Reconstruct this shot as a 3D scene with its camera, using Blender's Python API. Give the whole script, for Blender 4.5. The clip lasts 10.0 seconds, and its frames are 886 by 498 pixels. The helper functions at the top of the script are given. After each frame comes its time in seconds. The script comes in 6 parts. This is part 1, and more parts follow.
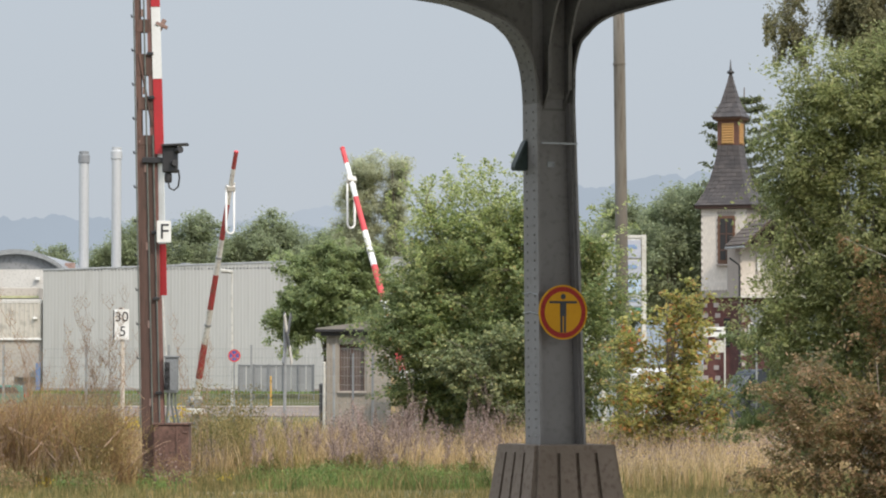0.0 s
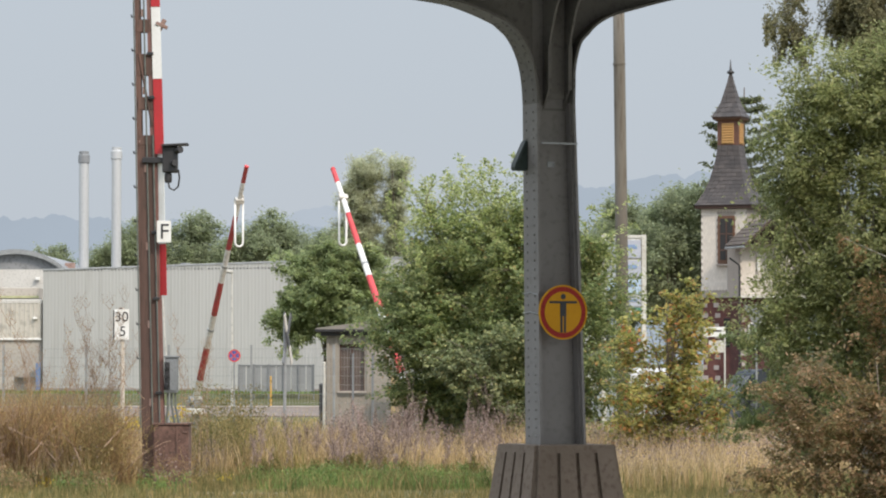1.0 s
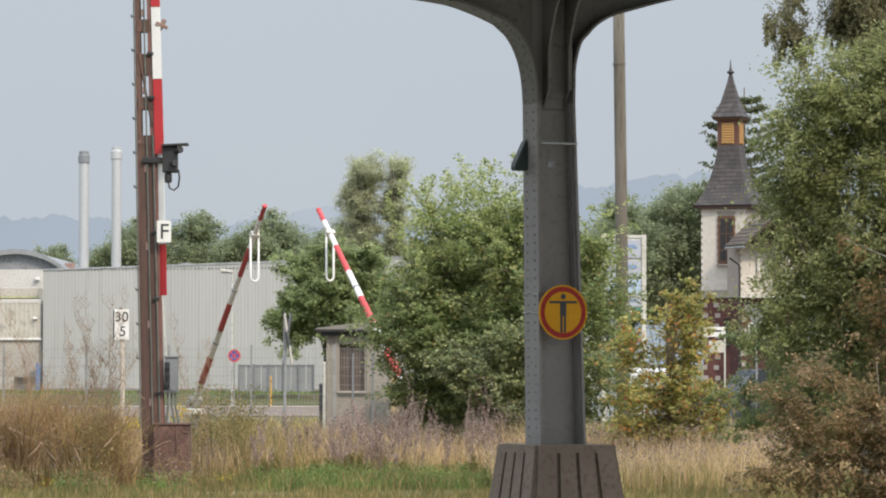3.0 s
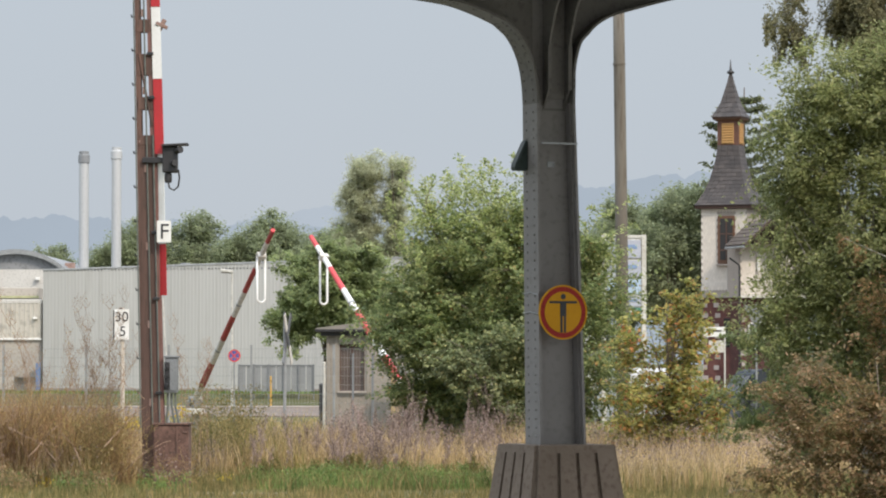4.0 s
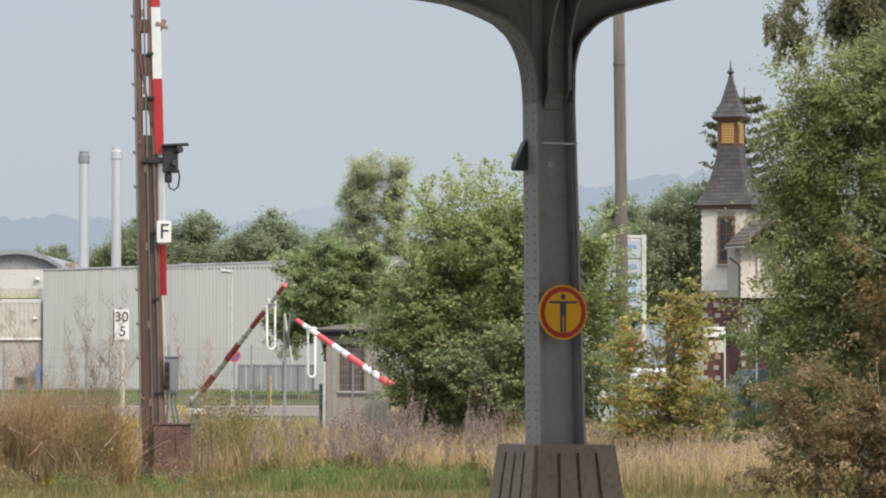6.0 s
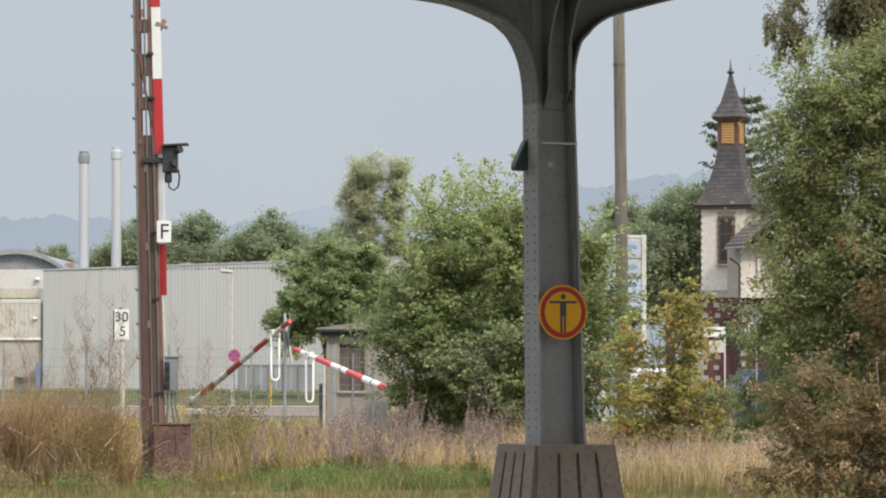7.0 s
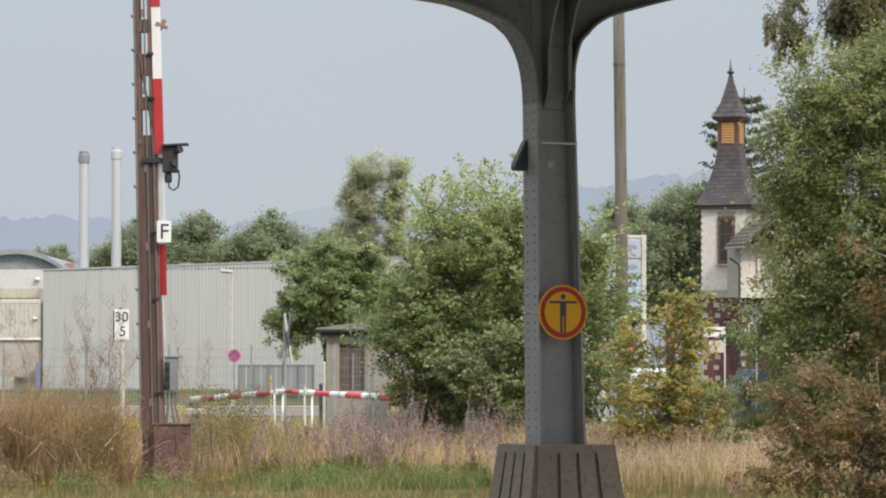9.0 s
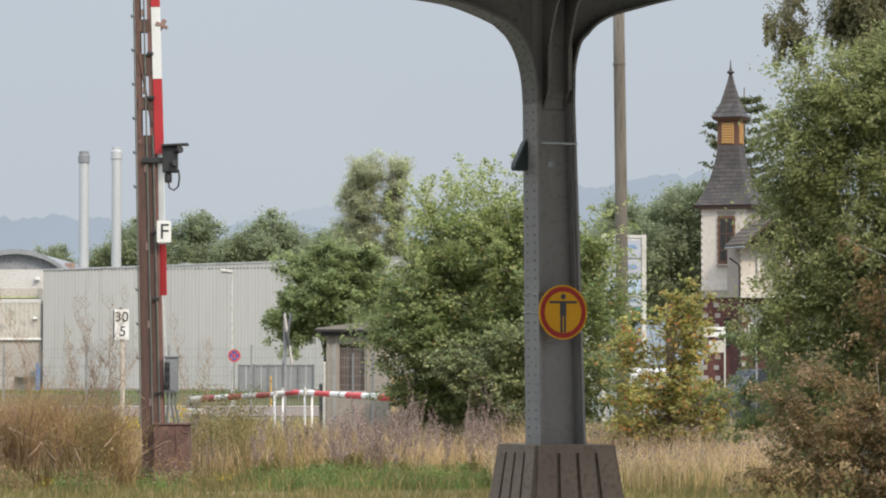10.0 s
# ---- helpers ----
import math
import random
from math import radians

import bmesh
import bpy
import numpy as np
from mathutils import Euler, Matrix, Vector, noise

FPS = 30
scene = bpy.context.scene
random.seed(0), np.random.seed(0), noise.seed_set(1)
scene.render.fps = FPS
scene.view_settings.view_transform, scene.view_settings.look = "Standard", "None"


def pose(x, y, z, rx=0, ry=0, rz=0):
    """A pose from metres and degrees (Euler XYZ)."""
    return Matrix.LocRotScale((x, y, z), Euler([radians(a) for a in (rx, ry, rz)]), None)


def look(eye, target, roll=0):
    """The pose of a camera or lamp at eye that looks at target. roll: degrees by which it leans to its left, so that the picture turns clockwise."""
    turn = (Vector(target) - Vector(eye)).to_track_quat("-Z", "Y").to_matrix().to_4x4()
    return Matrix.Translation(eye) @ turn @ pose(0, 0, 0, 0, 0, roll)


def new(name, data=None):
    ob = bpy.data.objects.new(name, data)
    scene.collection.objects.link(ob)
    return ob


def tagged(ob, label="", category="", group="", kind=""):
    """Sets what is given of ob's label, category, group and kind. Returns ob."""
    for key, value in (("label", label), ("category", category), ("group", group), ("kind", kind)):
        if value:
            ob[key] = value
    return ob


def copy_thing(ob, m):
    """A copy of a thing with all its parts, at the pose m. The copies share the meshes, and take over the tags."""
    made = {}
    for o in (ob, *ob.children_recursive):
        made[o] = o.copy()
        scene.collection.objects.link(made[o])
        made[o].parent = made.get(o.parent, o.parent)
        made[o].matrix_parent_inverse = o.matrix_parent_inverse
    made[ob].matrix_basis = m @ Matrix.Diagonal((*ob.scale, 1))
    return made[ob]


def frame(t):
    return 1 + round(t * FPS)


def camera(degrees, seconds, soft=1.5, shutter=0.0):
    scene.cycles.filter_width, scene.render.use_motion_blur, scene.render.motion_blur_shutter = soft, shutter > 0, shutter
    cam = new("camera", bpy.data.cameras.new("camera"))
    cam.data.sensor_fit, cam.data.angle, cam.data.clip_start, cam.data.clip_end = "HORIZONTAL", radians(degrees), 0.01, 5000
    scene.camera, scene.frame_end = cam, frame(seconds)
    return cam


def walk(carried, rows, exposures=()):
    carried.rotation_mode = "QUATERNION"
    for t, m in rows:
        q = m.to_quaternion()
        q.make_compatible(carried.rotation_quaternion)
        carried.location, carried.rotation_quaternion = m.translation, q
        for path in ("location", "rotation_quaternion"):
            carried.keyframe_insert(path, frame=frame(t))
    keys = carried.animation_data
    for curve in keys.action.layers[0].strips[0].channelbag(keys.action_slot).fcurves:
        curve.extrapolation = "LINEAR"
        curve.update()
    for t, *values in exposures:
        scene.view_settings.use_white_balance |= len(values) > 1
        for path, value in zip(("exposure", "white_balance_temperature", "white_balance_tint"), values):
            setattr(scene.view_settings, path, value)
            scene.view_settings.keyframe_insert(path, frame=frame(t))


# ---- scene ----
# Still camera on a tripod on the platform, long lens, tilted up by about two degrees.
cam = camera(14.886, 10.0, soft=2.0)
EYE = (0.0, 0.0, 2.0)
VIEW = look(EYE, (0.0, 60.0, 2.0 + 60.0 * 199 / 6000))
walk(cam, [(0.0, VIEW), (10.0, VIEW)])

# ---- light: hazy sun from behind on the right, pale sky ----
world = bpy.data.worlds.new("sky")
scene.world = world
world.use_nodes = True
wn, wl = world.node_tree.nodes, world.node_tree.links
sky = wn.new("ShaderNodeTexSky")
sky.sky_type, sky.sun_disc = "NISHITA", False
sky.sun_elevation, sky.sun_rotation = radians(42), radians(143)
sky.air_density, sky.dust_density, sky.ozone_density = 1.2, 4.0, 2.0
veil = wn.new("ShaderNodeMixRGB")
veil.inputs[0].default_value = 0.86
scale_sky = wn.new("ShaderNodeVectorMath")
scale_sky.operation = "SCALE"
scale_sky.inputs["Scale"].default_value = 0.09
wl.new(sky.outputs[0], scale_sky.inputs[0])
wl.new(scale_sky.outputs[0], veil.inputs[1])
# high thin cloud: slightly brighter and bluer patches at a large scale
coords = wn.new("ShaderNodeTexCoord")
cloud = wn.new("ShaderNodeTexNoise")
cloud.inputs["Scale"].default_value, cloud.inputs["Detail"].default_value = 2.2, 3.0
wl.new(coords.outputs["Generated"], cloud.inputs["Vector"])
ramp = wn.new("ShaderNodeValToRGB")
ramp.color_ramp.elements[0].position, ramp.color_ramp.elements[1].position = 0.3, 0.75
ramp.color_ramp.elements[0].color = (0.53, 0.59, 0.665, 1)
ramp.color_ramp.elements[1].color = (0.61, 0.645, 0.69, 1)
wl.new(cloud.outputs[0], ramp.inputs[0])
wl.new(ramp.outputs[0], veil.inputs[2])
# an evenly hazed sky grows brighter from the horizon to the zenith
split, rise, gain = wn.new("ShaderNodeSeparateXYZ"), wn.new("ShaderNodeMapRange"), wn.new("ShaderNodeVectorMath")
wl.new(coords.outputs["Generated"], split.inputs[0])
wl.new(split.outputs["Z"], rise.inputs[0])
rise.inputs["From Min"].default_value, rise.inputs["From Max"].default_value = 0.12, 1.0
rise.inputs["To Min"].default_value, rise.inputs["To Max"].default_value = 1.05, 4.2
gain.operation = "SCALE"
wl.new(veil.outputs[0], gain.inputs[0])
wl.new(rise.outputs[0], gain.inputs["Scale"])
wl.new(gain.outputs[0], wn["Background"].inputs[0])
wn["Background"].inputs[1].default_value = 1.0
sun_data = bpy.data.lights.new("sun", "SUN")
sun_data.energy, sun_data.angle, sun_data.color = 2.55, radians(6.0), (1.0, 0.87, 0.72)
sun = new("sun", sun_data)
sun.matrix_world = look((22, -29, 33), (0, 0, 0))
scene.view_settings.exposure = 0.0

# ---- materials ----


def mat(name, c1, c2=None, scale=4.0, rough=0.8, metal=0.0, bump=0.15, fine=40.0, c3=None, mode="noise", rand=0.0):
    """Two-scale procedural surface: c1 and c2 mixed by broad noise, c3 speckled in by fine noise."""
    m = bpy.data.materials.new(name)
    m.use_nodes = True
    n, l = m.node_tree.nodes, m.node_tree.links
    b = n["Principled BSDF"]
    b.inputs["Roughness"].default_value, b.inputs["Metallic"].default_value = rough, metal
    c2 = c2 or tuple(0.8 * v for v in c1)
    tc = n.new("ShaderNodeTexCoord")
    big, small = n.new("ShaderNodeTexNoise"), n.new("ShaderNodeTexNoise")
    big.inputs["Scale"].default_value, big.inputs["Detail"].default_value = scale, 5.0
    small.inputs["Scale"].default_value, small.inputs["Detail"].default_value = fine, 3.0
    src = tc.outputs["Object"]
    if mode == "streak":
        mp = n.new("ShaderNodeMapping")
        mp.inputs["Scale"].default_value = (1, 1, 0.08)
        l.new(src, mp.inputs[0])
        src = mp.outputs[0]
    l.new(src, big.inputs["Vector"])
    l.new(src, small.inputs["Vector"])
    r1 = n.new("ShaderNodeValToRGB")
    r1.color_ramp.elements[0].position, r1.color_ramp.elements[1].position = 0.36, 0.66
    r1.color_ramp.elements[0].color, r1.color_ramp.elements[1].color = (*c1, 1), (*c2, 1)
    l.new(big.outputs[0], r1.inputs[0])
    out = r1.outputs[0]
    r2 = n.new("ShaderNodeValToRGB")
    r2.color_ramp.elements[0].position, r2.color_ramp.elements[1].position = 0.52, 0.7
    l.new(small.outputs[0], r2.inputs[0])
    mx = n.new("ShaderNodeMixRGB")
    mx.inputs[2].default_value = (*(c3 or tuple(0.72 * v for v in c1)), 1)
    l.new(r2.outputs[0], mx.inputs[0])
    l.new(out, mx.inputs[1])
    out = mx.outputs[0]
    if rand:
        info, hsv, mr = n.new("ShaderNodeObjectInfo"), n.new("ShaderNodeHueSaturation"), n.new("ShaderNodeMapRange")
        mr.inputs["To Min"].default_value, mr.inputs["To Max"].default_value = 1 - rand, 1 + rand
        l.new(info.outputs["Random"], mr.inputs[0])
        l.new(mr.outputs[0], hsv.inputs["Value"])
        l.new(out, hsv.inputs["Color"])
        out = hsv.outputs[0]
    l.new(out, b.inputs["Base Color"])
    if bump:
        bp = n.new("ShaderNodeBump")
        bp.inputs["Strength"].default_value, bp.inputs["Distance"].default_value = bump, 0.02
        l.new(small.outputs[0], bp.inputs["Height"])
        l.new(bp.outputs[0], b.inputs["Normal"])
    return m


def leaf_mat(name, colours, through_light=0.45, rough=0.55):
    """Leaf or blade: colour picked per piece from a ramp, partly translucent."""
    m = bpy.data.materials.new(name)
    m.use_nodes = True
    n, l = m.node_tree.nodes, m.node_tree.links
    b, o = n["Principled BSDF"], n["Material Output"]
    b.inputs["Roughness"].default_value = rough
    g = n.new("ShaderNodeNewGeometry")
    r = n.new("ShaderNodeValToRGB")
    e = r.color_ramp.elements
    e[0].position, e[1].position = colours[0][0], colours[-1][0]
    e[0].color, e[1].color = (*colours[0][1], 1), (*colours[-1][1], 1)
    for p, c in colours[1:-1]:
        e.new(p).color = (*c, 1)
    l.new(g.outputs["Random Per Island"], r.inputs[0])
    tc, patch = n.new("ShaderNodeTexCoord"), n.new("ShaderNodeTexNoise")
    patch.inputs["Scale"].default_value, patch.inputs["Detail"].default_value = 1.3, 2.0
    l.new(tc.outputs["Object"], patch.inputs["Vector"])
    hsv, mr = n.new("ShaderNodeHueSaturation"), n.new("ShaderNodeMapRange")
    mr.inputs["From Min"].default_value, mr.inputs["From Max"].default_value = 0.3, 0.7
    mr.inputs["To Min"].default_value, mr.inputs["To Max"].default_value = 0.72, 1.25
    l.new(patch.outputs[0], mr.inputs[0])
    l.new(mr.outputs[0], hsv.inputs["Value"])
    l.new(r.outputs[0], hsv.inputs["Color"])
    l.new(hsv.outputs[0], b.inputs["Base Color"])
    t, mix = n.new("ShaderNodeBsdfTranslucent"), n.new("ShaderNodeMixShader")
    l.new(hsv.outputs[0], t.inputs[0])
    mix.inputs[0].default_value = through_light
    l.new(b.outputs[0], mix.inputs[1])
    l.new(t.outputs[0], mix.inputs[2])
    l.new(mix.outputs[0], o.inputs[0])
    return m


def glass_mat(name, tint, rough=0.05):
    m = bpy.data.materials.new(name)
    m.use_nodes = True
    b = m.node_tree.nodes["Principled BSDF"]
    b.inputs["Base Color"].default_value = (*tint, 1)
    b.inputs["Roughness"].default_value = rough
    b.inputs["Specular IOR Level"].default_value = 0.5
    return m


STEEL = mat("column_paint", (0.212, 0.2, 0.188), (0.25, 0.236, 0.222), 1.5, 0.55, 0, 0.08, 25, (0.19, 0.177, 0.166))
# the column's paint again, darkened for the shade under the roof
STEEL_SHADED = mat("canopy_paint", (0.145, 0.135, 0.122), (0.17, 0.159, 0.144), 1.5, 0.6, 0, 0.08, 25)
CONCRETE = mat("plinth_concrete", (0.175, 0.135, 0.1), (0.235, 0.185, 0.142), 2.2, 0.9, 0, 0.3, 30, (0.14, 0.102, 0.073))
PAVING = mat("platform_paving", (0.3, 0.29, 0.27), (0.24, 0.23, 0.21), 1.0, 0.9)
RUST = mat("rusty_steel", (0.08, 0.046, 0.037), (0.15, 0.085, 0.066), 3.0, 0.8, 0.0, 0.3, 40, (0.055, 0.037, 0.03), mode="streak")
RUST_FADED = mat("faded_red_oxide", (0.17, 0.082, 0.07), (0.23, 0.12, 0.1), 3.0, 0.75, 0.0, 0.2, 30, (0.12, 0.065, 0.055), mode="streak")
RUST_FLAKE = mat("flaking_rust", (0.095, 0.052, 0.042), (0.19, 0.11, 0.086), 5.0, 0.9, 0.0, 0.5, 22, (0.055, 0.034, 0.028))
RUST_LT = mat("rusty_batten", (0.32, 0.22, 0.19), (0.22, 0.13, 0.1), 5.0, 0.7, 0.1)
GREY_BOX = mat("grey_enamel", (0.17, 0.18, 0.19), (0.21, 0.22, 0.23), 3.0, 0.5, 0, 0.03)
BLACK = mat("black_enamel", (0.02, 0.02, 0.022), (0.035, 0.033, 0.035), 4.0, 0.5, 0, 0.05)
CABLE = mat("cable_sheath", (0.1, 0.11, 0.1), (0.16, 0.17, 0.15), 4.0, 0.6, 0, 0.02)
RED = mat("red_paint", (0.5, 0.03, 0.035), (0.42, 0.025, 0.03), 3.0, 0.45, 0, 0.03, 30, (0.36, 0.03, 0.03))
RED_OLD = mat("faded_red_paint", (0.36, 0.045, 0.045), (0.25, 0.04, 0.035), 2.5, 0.6, 0, 0.1, 14, (0.2, 0.07, 0.05))
RED_BRIGHT = mat("bright_red_paint", (0.62, 0.06, 0.07), (0.52, 0.05, 0.05), 2.5, 0.5, 0, 0.05)
WHITE = mat("white_paint", (0.8, 0.8, 0.78), (0.72, 0.71, 0.68), 3.0, 0.5, 0, 0.03, 30, (0.7, 0.69, 0.66))
WHITE_OLD = mat("dirty_white_paint", (0.62, 0.61, 0.57), (0.5, 0.48, 0.43), 2.5, 0.6, 0, 0.08, 14, (0.4, 0.36, 0.31))
GALV = mat("galvanised_steel", (0.35, 0.36, 0.36), (0.28, 0.29, 0.29), 4.0, 0.45, 0.4, 0.05)
BLADE_DARK = mat("dark_grey_enamel", (0.075, 0.078, 0.082), (0.1, 0.102, 0.106), 3.0, 0.6, 0, 0.03)
YELLOW = mat("sign_yellow", (0.62, 0.3, 0.008), (0.58, 0.28, 0.008), 3.0, 0.9, 0, 0.02, 40, (0.57, 0.27, 0.008))
ORANGE_POST = mat("yellow_post_paint", (0.65, 0.38, 0.06), (0.58, 0.33, 0.05), 3.0, 0.5, 0, 0.02)
BLUE = mat("sign_blue", (0.06, 0.08, 0.32), (0.07, 0.1, 0.36), 3.0, 0.5, 0, 0.02)
POLE_WOOD = mat("weathered_pole_wood", (0.13, 0.114, 0.092), (0.18, 0.162, 0.134), 4.0, 0.9, 0, 0.3, 20, (0.1, 0.083, 0.064), mode="streak")
CLADDING = mat("pale_sheet_cladding", (0.45, 0.448, 0.425), (0.5, 0.497, 0.47), 0.25, 0.5, 0, 0.02, 2.0, (0.42, 0.415, 0.39), mode="streak")
CLADDING_WARM = mat("beige_cladding", (0.5, 0.475, 0.42), (0.55, 0.52, 0.46), 0.3, 0.6, 0, 0.02, 2.0)
PLASTER_PALE = mat("pale_plaster", (0.43, 0.395, 0.35), (0.38, 0.35, 0.31), 0.4, 0.85, 0, 0.05, 6.0)
PLASTER_WHITE = mat("white_plaster", (0.6, 0.585, 0.55), (0.55, 0.535, 0.5), 0.5, 0.85, 0, 0.05, 8.0)
ROOF_GREY = mat("grey_sheet_roof", (0.2, 0.21, 0.22), (0.25, 0.26, 0.27), 0.4, 0.6, 0, 0.03, 4.0)
CHIMNEY = mat("chimney_steel", (0.5, 0.51, 0.515), (0.4, 0.415, 0.42), 1.0, 0.4, 0.2, 0.02, mode="streak")
HUT_WALL = mat("grey_beige_plaster", (0.335, 0.303, 0.262), (0.285, 0.258, 0.222), 1.5, 0.9, 0, 0.15, 25, (0.245, 0.22, 0.19))
HUT_ROOF = mat("weathered_roof_felt", (0.26, 0.24, 0.21), (0.2, 0.185, 0.165), 2.0, 0.9, 0, 0.2)
SLATE = mat("roof_slate", (0.047, 0.04, 0.039), (0.074, 0.062, 0.058), 1.5, 0.62, 0, 0.1, 12, (0.037, 0.032, 0.031), rand=0.2)
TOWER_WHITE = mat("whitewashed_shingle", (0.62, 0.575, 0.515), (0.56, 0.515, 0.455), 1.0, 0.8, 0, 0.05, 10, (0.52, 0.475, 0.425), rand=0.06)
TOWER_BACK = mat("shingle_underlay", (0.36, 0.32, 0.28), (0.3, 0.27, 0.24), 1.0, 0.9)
BRICK = mat("dark_red_brick", (0.085, 0.036, 0.032), (0.13, 0.055, 0.045), 2.0, 0.9, 0, 0.1, 20, rand=0.3)
STONE = mat("quoin_stone", (0.45, 0.4, 0.36), (0.36, 0.32, 0.29), 2.0, 0.9)
WOOD_BROWN = mat("brown_window_wood", (0.11, 0.055, 0.033), (0.085, 0.042, 0.027), 3.0, 0.6)
LOUVRE_WOOD = mat("honey_louvre_wood", (0.52, 0.31, 0.12), (0.46, 0.27, 0.1), 3.0, 0.65)
TILE_BROWN = mat("brown_roof_tile", (0.085, 0.068, 0.058), (0.115, 0.095, 0.08), 1.0, 0.8, rand=0.2)
EAVES = mat("dark_eaves_wood", (0.05, 0.026, 0.019), (0.038, 0.02, 0.015), 3.0, 0.7)
PANE = glass_mat("window_pane", (0.03, 0.028, 0.027), 0.15)
PANE_BROWN = mat("curtained_pane", (0.1, 0.075, 0.065), (0.13, 0.1, 0.085), 2.0, 0.45, 0, 0.0)
CAR_GREEN = mat("teal_car_paint", (0.075, 0.24, 0.19), (0.09, 0.27, 0.215), 2.0, 0.3, 0.0, 0.0, 8, (0.07, 0.23, 0.18))
CAR_BLUE = mat("blue_car_paint", (0.014, 0.02, 0.028), (0.018, 0.025, 0.034), 2.0, 0.6, 0.0, 0.0, 8, (0.013, 0.018, 0.025))
CAR_WHITE = glass_mat("white_car_paint", (0.48, 0.48, 0.48), 0.3)
TYRE = mat("tyre_rubber", (0.02, 0.02, 0.02), (0.03, 0.03, 0.03), 5.0, 0.9)
ASPHALT = mat("worn_asphalt", (0.16, 0.126, 0.106), (0.205, 0.163, 0.139), 0.4, 1.0, 0, 0.3, 30)
WINDOW_WOOD = mat("brown_varnished_wood", (0.14, 0.068, 0.036), (0.11, 0.053, 0.028), 3.0, 0.5)
SCREEN = mat("grey_screen_sheet", (0.22, 0.23, 0.235), (0.27, 0.28, 0.285), 1.0, 0.6)
TRODDEN = mat("trodden_earth", (0.22, 0.18, 0.11), (0.16, 0.15, 0.07), 1.5, 1.0, 0, 0.4, 12)
KERB = mat("kerb_concrete", (0.33, 0.29, 0.26), (0.28, 0.245, 0.22), 1.0, 0.9)
EARTH = mat("meadow_soil", (0.12, 0.1, 0.05), (0.085, 0.1, 0.035), 0.25, 1.0, 0, 0.6, 6.0, (0.06, 0.07, 0.025))
BARK = mat("grey_bark", (0.12, 0.09, 0.07), (0.18, 0.15, 0.12), 4.0, 0.95, 0, 0.5)
BIRCH_BARK = mat("birch_bark", (0.5, 0.47, 0.42), (0.1, 0.085, 0.07), 5.0, 0.9, 0, 0.3)
TWIG = mat("dry_twig", (0.29, 0.19, 0.13), (0.36, 0.26, 0.18), 3.0, 0.95)

G = lambda r, g, b: (1.03 * r, g, b)  # late in summer: all the green has a touch of red
LEAF_BUSH = leaf_mat("bush_leaf", [(0.0, G(0.15, 0.2, 0.09)), (0.5, G(0.24, 0.31, 0.13)), (0.82, G(0.38, 0.44, 0.185)), (0.975, G(0.5, 0.53, 0.24)), (1.0, G(0.52, 0.3, 0.12))], 0.6)
LEAF_HAZEL = leaf_mat("hazel_leaf", [(0.0, G(0.14, 0.175, 0.085)), (0.5, G(0.225, 0.27, 0.13)), (0.88, G(0.4, 0.44, 0.22)), (1.0, G(0.5, 0.45, 0.2))], 0.5)
LEAF_WILLOW = leaf_mat("willow_leaf", [(0.0, G(0.2, 0.255, 0.1)), (0.5, G(0.35, 0.42, 0.165)), (0.85, G(0.54, 0.59, 0.26)), (1.0, G(0.66, 0.66, 0.34))], 0.6)
LEAF_BIRCH = leaf_mat("birch_leaf", [(0.0, G(0.17, 0.2, 0.085)), (0.5, G(0.26, 0.295, 0.12)), (0.88, G(0.37, 0.4, 0.17)), (1.0, G(0.55, 0.54, 0.27))], 0.62)
LEAF_DUSK = leaf_mat("weeping_birch_leaf", [(0.0, G(0.12, 0.118, 0.06)), (0.5, G(0.195, 0.19, 0.095)), (0.9, G(0.3, 0.29, 0.145)), (1.0, G(0.38, 0.34, 0.18))], 0.5)
LEAF_RUSSET = leaf_mat("russet_leaf", [(0.0, G(0.138, 0.12, 0.058)), (0.45, G(0.233, 0.185, 0.083)), (0.8, G(0.339, 0.22, 0.11)), (1.0, G(0.445, 0.27, 0.15))], 0.6)
LEAF_BROWN = leaf_mat("browning_leaf", [(0.0, G(0.138, 0.125, 0.058)), (0.45, G(0.223, 0.19, 0.082)), (0.75, G(0.318, 0.22, 0.115)), (0.92, G(0.424, 0.265, 0.15)), (1.0, G(0.657, 0.5, 0.3))], 0.55)
LEAF_MAPLE = leaf_mat("autumn_leaf", [(0.0, G(0.2, 0.22, 0.075)), (0.45, G(0.36, 0.38, 0.12)), (0.8, G(0.57, 0.52, 0.18)), (0.92, G(0.6, 0.37, 0.13)), (1.0, G(0.55, 0.21, 0.1))], 0.62)
LEAF_MID = leaf_mat("green_leaf", [(0.0, G(0.16, 0.205, 0.085)), (0.6, G(0.255, 0.315, 0.13)), (1.0, G(0.365, 0.42, 0.18))], 0.55)
LEAF_STREET = leaf_mat("street_tree_leaf", [(0.0, G(0.2, 0.26, 0.125)), (0.6, G(0.32, 0.39, 0.175)), (1.0, G(0.43, 0.49, 0.235))], 0.6)
# distant trees and poplars: greens paled and greyed, the haze is in the colour
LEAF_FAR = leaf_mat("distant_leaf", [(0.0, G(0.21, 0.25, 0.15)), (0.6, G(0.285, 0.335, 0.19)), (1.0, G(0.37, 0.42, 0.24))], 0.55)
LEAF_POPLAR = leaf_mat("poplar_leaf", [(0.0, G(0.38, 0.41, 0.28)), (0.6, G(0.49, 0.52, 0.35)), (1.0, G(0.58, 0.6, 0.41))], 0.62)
NEEDLE = leaf_mat("conifer_needle", [(0.0, G(0.1, 0.13, 0.07)), (1.0, G(0.2, 0.22, 0.11))])
